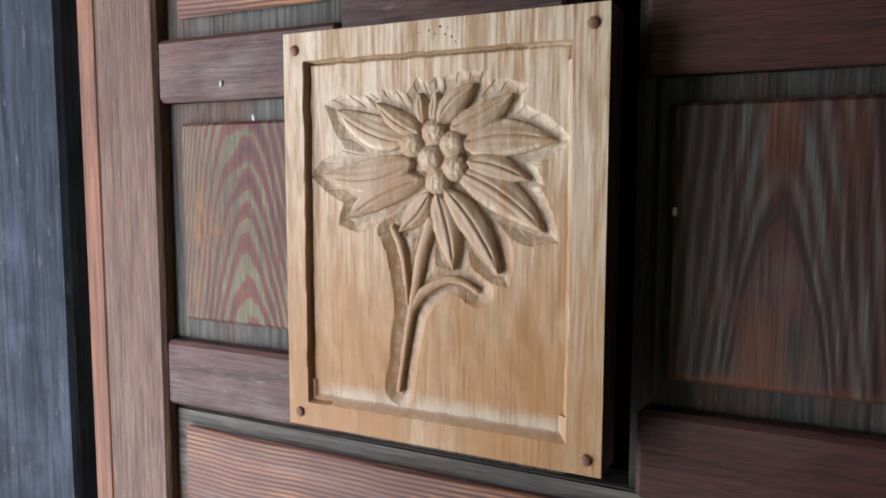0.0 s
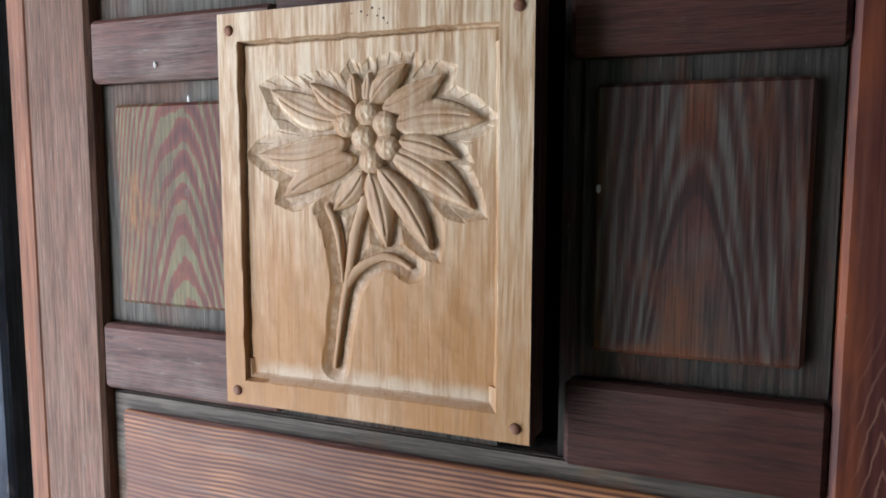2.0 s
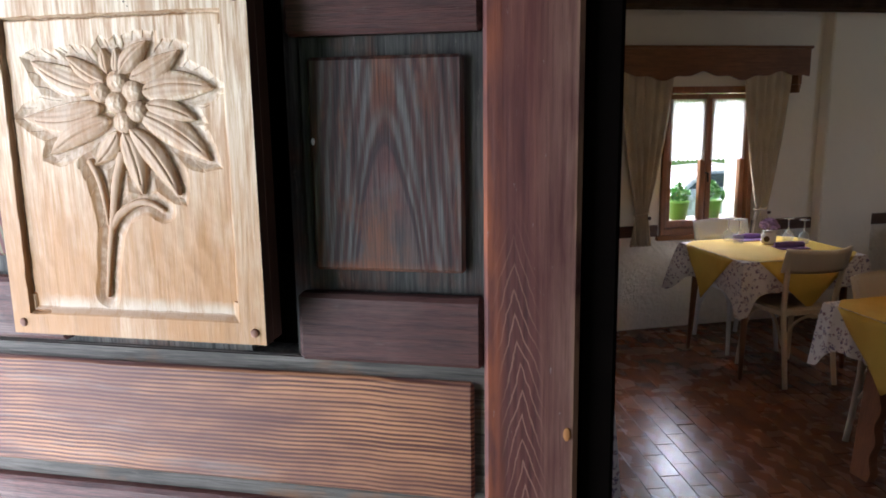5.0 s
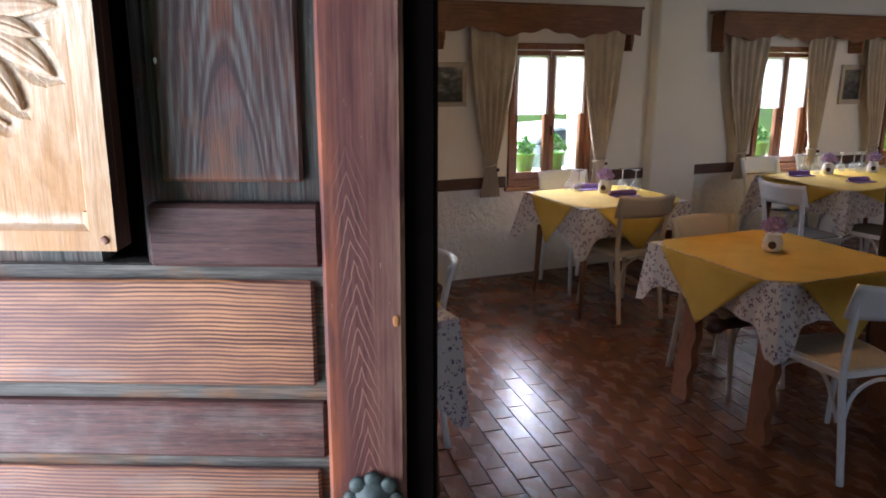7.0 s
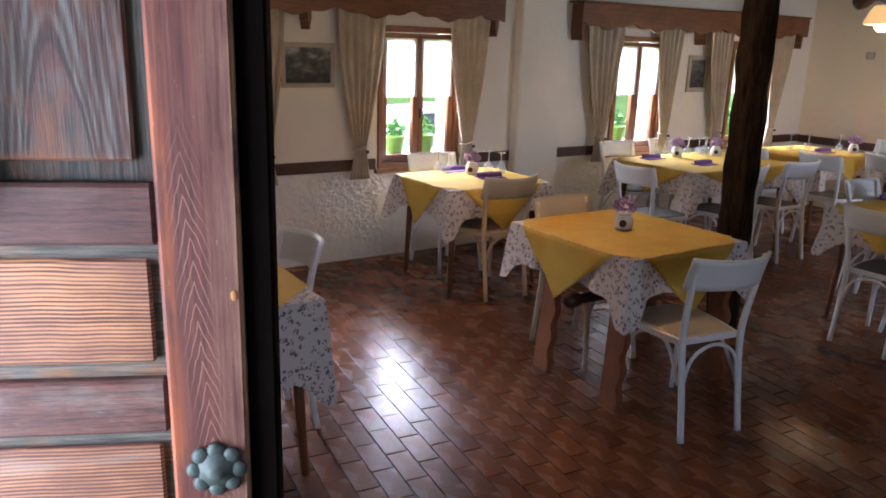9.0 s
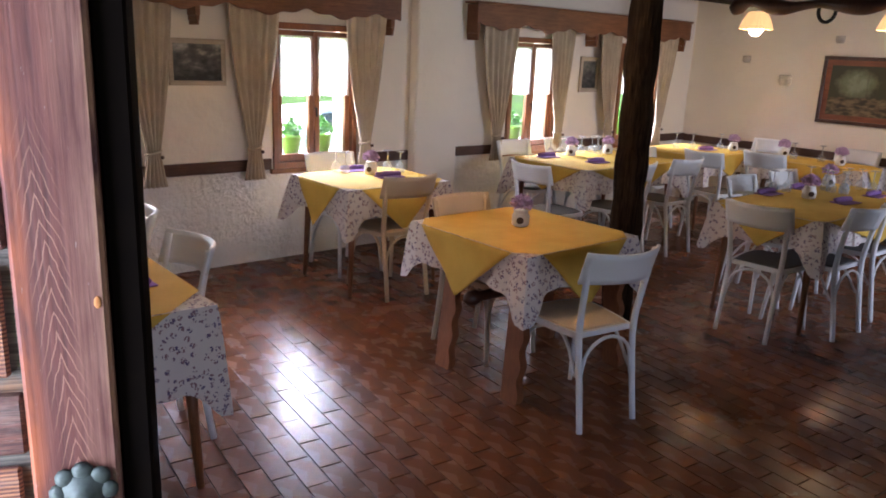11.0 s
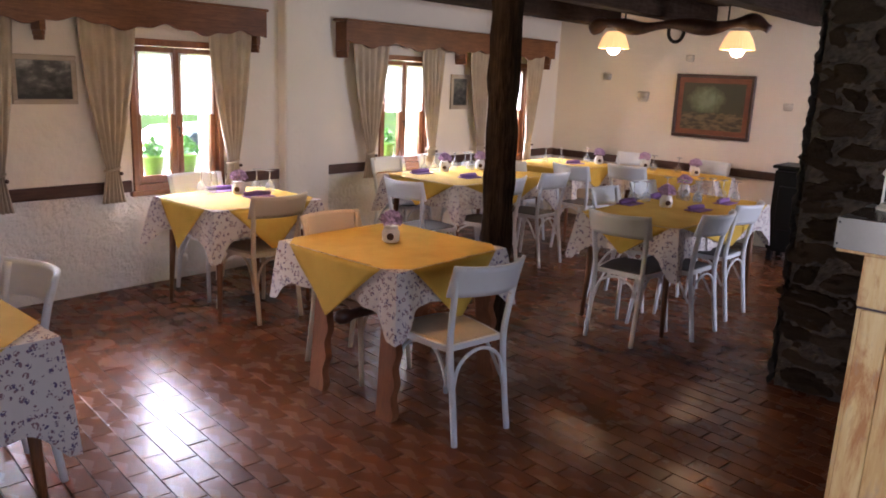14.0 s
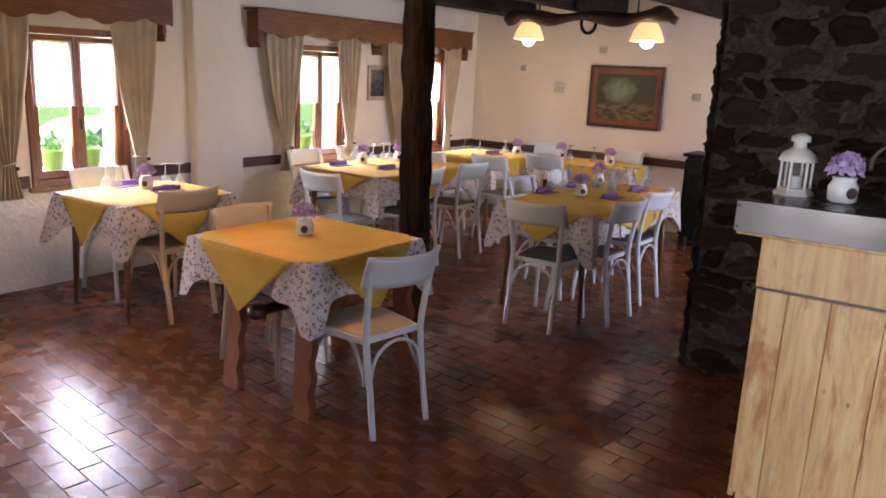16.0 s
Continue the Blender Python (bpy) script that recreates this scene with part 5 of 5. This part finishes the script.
def wineglass(name="wine_glass"):
    g = thing(name, pose(0, 0, 0), "clear stemmed wine glass standing upside down", "wine glass", "wine glasses on the tables")
    bowl = part("bowl", lathe(bmesh.new(), [(0.034, 0.0), (0.038, 0.03), (0.033, 0.055), (0.013, 0.077), (0.0045, 0.083), (0.003, 0.078), (0.029, 0.053), (0.0355, 0.03), (0.032, 0.0)], 18), CLEAR, g, "", True)
    part("stem", lathe(bmesh.new(), [(0.005, 0.0835), (0.0042, 0.09), (0.0042, 0.143), (0.007, 0.148), (0.033, 0.153), (0.034, 0.156), (0.003, 0.157)], 18), GLASS, g, "", True)
    return g


def napkin():
    n = thing("napkin", pose(0, 0, 0), "folded violet napkin with cutlery", "napkin", "violet napkins")
    part("fold", boxed(-0.10, 0.10, -0.06, 0.06, 0, 0.006, bevel=0.002), PURPLE, n)
    line = [(-0.10, 0.02, 0.02), (0, 0.022, 0.023), (0.10, 0.02, 0.02)]
    part("roll", tube(bmesh.new(), line, [0.018, 0.02, 0.018], 10, 0.6), PURPLE, n, "", True)
    return n


g0, n0 = wineglass(), napkin()
g0.matrix_basis = pose(0.52, 3.51, 0.752)
n0.matrix_basis = pose(0.87, 3.74, 0.752, 0, 0, 84)
for x, y in ((0.61, 3.53), (0.65, 3.88), (0.74, 3.93), (2.63, 5.91), (2.68, 6.02), (2.86, 6.34), (2.92, 6.42), (2.80, 6.38), (2.96, 6.33), (2.84, 6.66), (2.92, 6.70), (3.02, 6.68), (3.12, 6.70), (2.66, 6.42),
             (0.55, 5.80), (0.57, 5.92), (0.55, 6.24), (0.58, 6.36), (0.55, 6.48), (0.68, 6.33), (0.56, 6.60), (0.70, 7.6), (0.80, 7.75), (0.95, 8.05), (1.75, 8.05), (2.0, 8.1), (0.62, 1.2), (0.7, 1.25)):
    copy_thing(g0, pose(x, y, 0.752))
for x, y, r in ((0.53, 3.66, 88), (2.66, 5.80, 86), (3.12, 5.98, 84), (3.12, 6.50, 88), (2.66, 6.30, 92), (0.62, 5.70, 85), (1.05, 5.87, 88), (1.08, 6.35, 92), (2.40, 1.42, 4), (1.75, 1.42, -3), (1.1, 1.42, 0), (0.95, 7.8, 80)):
    copy_thing(n0, pose(x, y, 0.752, 0, 0, r))

# ---- the bar counter ----
CY = 3.50
counter = thing("bar_counter", pose(4.72, CY, 0), "pine-boarded bar counter with a brushed steel top edge", "bar counter")
part("worktop", boxed(-0.09, 2.0, -0.02, 0.62, 1.19, 1.222, bevel=0.003), plain("dark_worktop", (0.05, 0.045, 0.04), 0.25), counter, "dark glossy worktop")
part("steel_edge", boxed(-0.095, 2.0, -0.032, -0.021, 1.112, 1.224, bevel=0.002), STEEL, counter, "brushed steel edge strip")
part("bearer", boxed(-0.088, 1.99, -0.020, 0.55, 1.10, 1.188, bevel=0.003), PINE, counter)
part("frieze_board", boxed(0.0, 2.0, 0.0, 0.02, 0.915, 1.098, bevel=0.003), PINE, counter)
part("end_board", boxed(0.0, 0.02, 0.022, 0.58, 0.06, 1.098, bevel=0.003), PINE, counter)
xx = 0.018
for w in (0.095, 0.142, 0.168, 0.15, 0.175, 0.16, 0.145, 0.17, 0.155, 0.165, 0.15, 0.16, 0.14):
    part("plank", boxed(xx, xx + w - 0.0015, 0.0, 0.02, 0.09, 0.905, bevel=0.003), PINE, counter)
    xx += w
part("shadow_ledge", boxed(0.003, 1.99, 0.006, 0.022, 0.9055, 0.9145), DARKWOOD, counter)
part("plinth", boxed(0.03, 1.99, 0.022, 0.56, 0.0, 0.088), PINE, counter)
for x, z in ((-0.085, 1.205), (-0.085, 1.130)):
    bm = lathe(bmesh.new(), [(0.004, 0), (0.004, 0.001), (0.002, 0.002)], 10)
    bmesh.ops.transform(bm, matrix=pose(x, -0.0322, z, 90, 0, 0), verts=bm.verts)
    part("screw", bm, IRON, counter)

# lantern, jar and coffee machine handle on the counter
lan = thing("candle_lantern", pose(4.745, 3.80, 1.2225, 0, 0, 20), "white metal candle lantern with glass panes", "lantern")
part("base", lathe(bmesh.new(), [(0.072, 0), (0.074, 0.01), (0.062, 0.02), (0.06, 0.026)], 6), LANTERNWHITE, lan)
for k in range(6):
    a = k * math.pi / 3
    b = a + math.pi / 3
    part("corner_post", tube(bmesh.new(), [(0.055 * math.cos(a), 0.055 * math.sin(a), 0.026), (0.055 * math.cos(a), 0.055 * math.sin(a), 0.128)], 0.005, 6), LANTERNWHITE, lan)
    bm = bmesh.new()
    p, q = Vector((0.05 * math.cos(a), 0.05 * math.sin(a), 0.03)), Vector((0.05 * math.cos(b), 0.05 * math.sin(b), 0.03))
    sheet(bm, [[p, q], [p + Vector((0, 0, 0.095)), q + Vector((0, 0, 0.095))]])
    thicken(part("pane", bm, PANE, lan), 0.0015)
part("roof", lathe(bmesh.new(), [(0.066, 0.128), (0.07, 0.134), (0.058, 0.158), (0.03, 0.176), (0.024, 0.18), (0.022, 0.2), (0.036, 0.204), (0.034, 0.222), (0.012, 0.234)], 18), LANTERNWHITE, lan, "", True)
part("candle", lathe(bmesh.new(), [(0.022, 0.0265), (0.022, 0.07), (0.018, 0.072)], 14), CERAMIC, lan)
jar_of_flowers(4.92, 3.74, 1.2225, 1.15)
# Coffee machine reduced to a column, a spout and its long handle.
mach = thing("beer_tap", pose(5.07, 3.92, 1.2225, 0, 0, 0), "chrome coffee machine column with a long handle on the counter", "tap")
part("column", lathe(bmesh.new(), [(0.035, 0), (0.032, 0.02), (0.022, 0.05), (0.022, 0.2), (0.012, 0.215)], 16), STEEL, mach, "", True)
part("handle", tube(bmesh.new(), [(0.05, 0, 0.16), (-0.09, 0, 0.27)], 0.010, 10), STEEL, mach, "", True)
part("spout", tube(bmesh.new(), spline([(0, 0, 0.17), (-0.05, -0.01, 0.2), (-0.085, -0.02, 0.16), (-0.09, -0.02, 0.11)], 5), 0.008, 8), STEEL, mach, "", True)


# ---- outside the windows ----
def flowerpot(y):
    p = thing("flower_pot", pose(-0.17, y, 0.796), "lime green pot with a leafy plant on the window ledge", "potted plant", "pots on the window ledges")
    part("pot", lathe(bmesh.new(), [(0.06, 0), (0.078, 0.13), (0.083, 0.132), (0.083, 0.15), (0.074, 0.15), (0.07, 0.12)], 20), POT, p, "", True)
    pts = []
    for _ in range(170):
        a, r = random.uniform(0, 6.283), random.uniform(0, 0.10)
        pts.append((r * math.cos(a), r * math.sin(a), 0.155 + random.uniform(0, 0.11) * (1.2 - r * 6)))
    part("leaves", clumps(bmesh.new(), pts, 0.028), LEAF, p)


for y in (1.98, 3.52, 3.80, 6.02, 7.72):
    flowerpot(y)
GRASS = plain("meadow_grass", (0.13, 0.30, 0.04), 0.9, 0, 0.5, 1.2, 0.6, 14.0)
bm = bmesh.new()
rows = []
for x, z in ((-160, 25), (-80, 12), (-40, 5.2), (-20, 2.1), (-13, 0.86), (-11, -0.05), (-9, -0.85), (-4.5, -0.9), (-0.36, -0.9)):
    rows.append([(x, y, z) for y in (-160, -60, -20, -5, 5, 15, 40, 80, 160)])
sheet(bm, rows)
sheet(bm, [[(x, y, -0.1) for y in (-160, -60, -20, -5, -0.36)] for x in (-0.36, 3, 8, 40, 160)])
sheet(bm, [[(x, y, -0.1) for y in (FAR + 0.31, 15, 40, 160)] for x in (-0.36, 3, 8, 40, 160)])
bmesh.ops.recalc_face_normals(bm, faces=bm.faces)
solid("ground", bm, GRASS, "bright green meadow rising behind the house", "ground", "structure")
PICKET = plain("weathered_pickets", (0.55, 0.54, 0.5), 0.8)
fence = thing("fence", pose(-13.4, 4, 0.9), "pale weathered picket fence on the meadow", "fence")
for k in range(56):
    y = -8 + k * 0.42
    part("picket", boxed(-0.02, 0.02, y, y + 0.2, 0, 1.35 + 0.08 * (k % 2), bevel=0.01), PICKET, fence)
for z in (0.35, 1.0):
    part("fence_rail", boxed(0.021, 0.06, -8, 15.6, z, z + 0.09), PICKET, fence)

# a parked car behind the window
CAR = plain("car_paint", (0.62, 0.70, 0.78), 0.25, 0.3, 0.03)
car = thing("parked_car", pose(-7.3, 8.2, -0.9, 0, 0, 90), "light blue-grey parked car outside the window", "car")
prof = [(-2.0, 0.35), (-2.05, 0.7), (-1.9, 0.92), (-1.2, 0.98), (-0.55, 1.40), (0.5, 1.45), (1.25, 1.05), (1.95, 0.9), (2.08, 0.62), (2.0, 0.33)]
bm = bmesh.new()
ws = (-0.82, -0.78, 0.78, 0.82)
loops = []
for w, s in zip(ws, (0.96, 1.0, 1.0, 0.96)):
    loops.append([bm.verts.new((x * s, w * (0.86 if z > 1.1 else 1.0), z)) for x, z in prof])
for a, b in zip(loops, loops[1:]):
    for k in range(len(prof)):
        q = (k + 1) % len(prof)
        bm.faces.new((a[k], a[q], b[q], b[k]))
bm.faces.new(loops[0][::-1]), bm.faces.new(loops[-1])
bmesh.ops.recalc_face_normals(bm, faces=bm.faces)
part("car_body", bm, CAR, car)
CARGLASS = plain("car_glass", (0.05, 0.07, 0.08), 0.1)
for s in (-1, 1):
    bm = bmesh.new()
    sheet(bm, [[(-1.05, s * 0.80, 0.99), (1.1, s * 0.80, 1.05)], [(-0.5, s * 0.72, 1.36), (0.48, s * 0.72, 1.39)]])
    thicken(part("side_window", bm, CARGLASS, car), 0.02)
    for x in (-1.3, 1.3):
        bm = lathe(bmesh.new(), [(0.31, -0.09), (0.32, -0.05), (0.32, 0.05), (0.31, 0.09)], 24)
        bmesh.ops.transform(bm, matrix=pose(x, s * 0.76, 0.32, 90, 0, 0), verts=bm.verts)
        tyre = part("wheel", bm, IRON, car)
        bm = lathe(bmesh.new(), [(0.2, -0.1), (0.19, 0.1)], 18)
        bmesh.ops.transform(bm, matrix=pose(x, s * 0.76, 0.32, 90, 0, 0), verts=bm.verts)
        part("rim", bm, STEEL, tyre)

# ---- floor tiles, last ----
TW, TL, GAP = 0.102, 0.212, 0.004


def tile_bm(bm, cx, cy, turn):
    c, s = math.cos(turn), math.sin(turn)
    out = []
    for inset, z in ((0.0, -0.0055), (0.0, -0.0012), (0.0018, 0.0)):
        a, b = TL / 2 - GAP / 2 - inset, TW / 2 - GAP / 2 - inset
        out.append([bm.verts.new((cx + c * x - s * y, cy + s * x + c * y, z)) for x, y in ((-a, -b), (a, -b), (a, b), (-a, b))])
    for p, q in zip(out, out[1:]):
        for k in range(4):
            bm.faces.new((p[k], p[(k + 1) % 4], q[(k + 1) % 4], q[k]))
    bm.faces.new(out[-1])


one = bmesh.new()
tile_bm(one, 0, 0, 0)
one = mesh_of("tile", one, TILE)
TURN = radians(-6.8)
c, s = math.cos(TURN), math.sin(TURN)
near, rest = [], bmesh.new()
tr = random.Random(3)
for j in range(-20, 100):
    for i in range(-14, 48):
        lx, ly = (i + 0.5 * (j % 2) + 0.02 * tr.uniform(-1, 1)) * TL, j * TW
        x, y = c * lx - s * ly, 0.3 + s * lx + c * ly
        if not (0.02 < x < EAST and 0.0 < y < FAR):
            continue
        near.append(((x - 3.1) ** 2 + (y - 2.3) ** 2, x, y))
near.sort()
for k, (d, x, y) in enumerate(near):
    if k < 300:
        ob = new("tile", one)
        ob.parent = floor_ob
        ob.matrix_basis = pose(x, y, tr.uniform(-0.0004, 0.0003), tr.uniform(-0.07, 0.07), tr.uniform(-0.07, 0.07), -6.8)
    else:
        tile_bm(rest, x, y, TURN)
far_tiles = part("floor_tiles", rest, TILES, floor_ob)
tagged(far_tiles, kind="stuff")
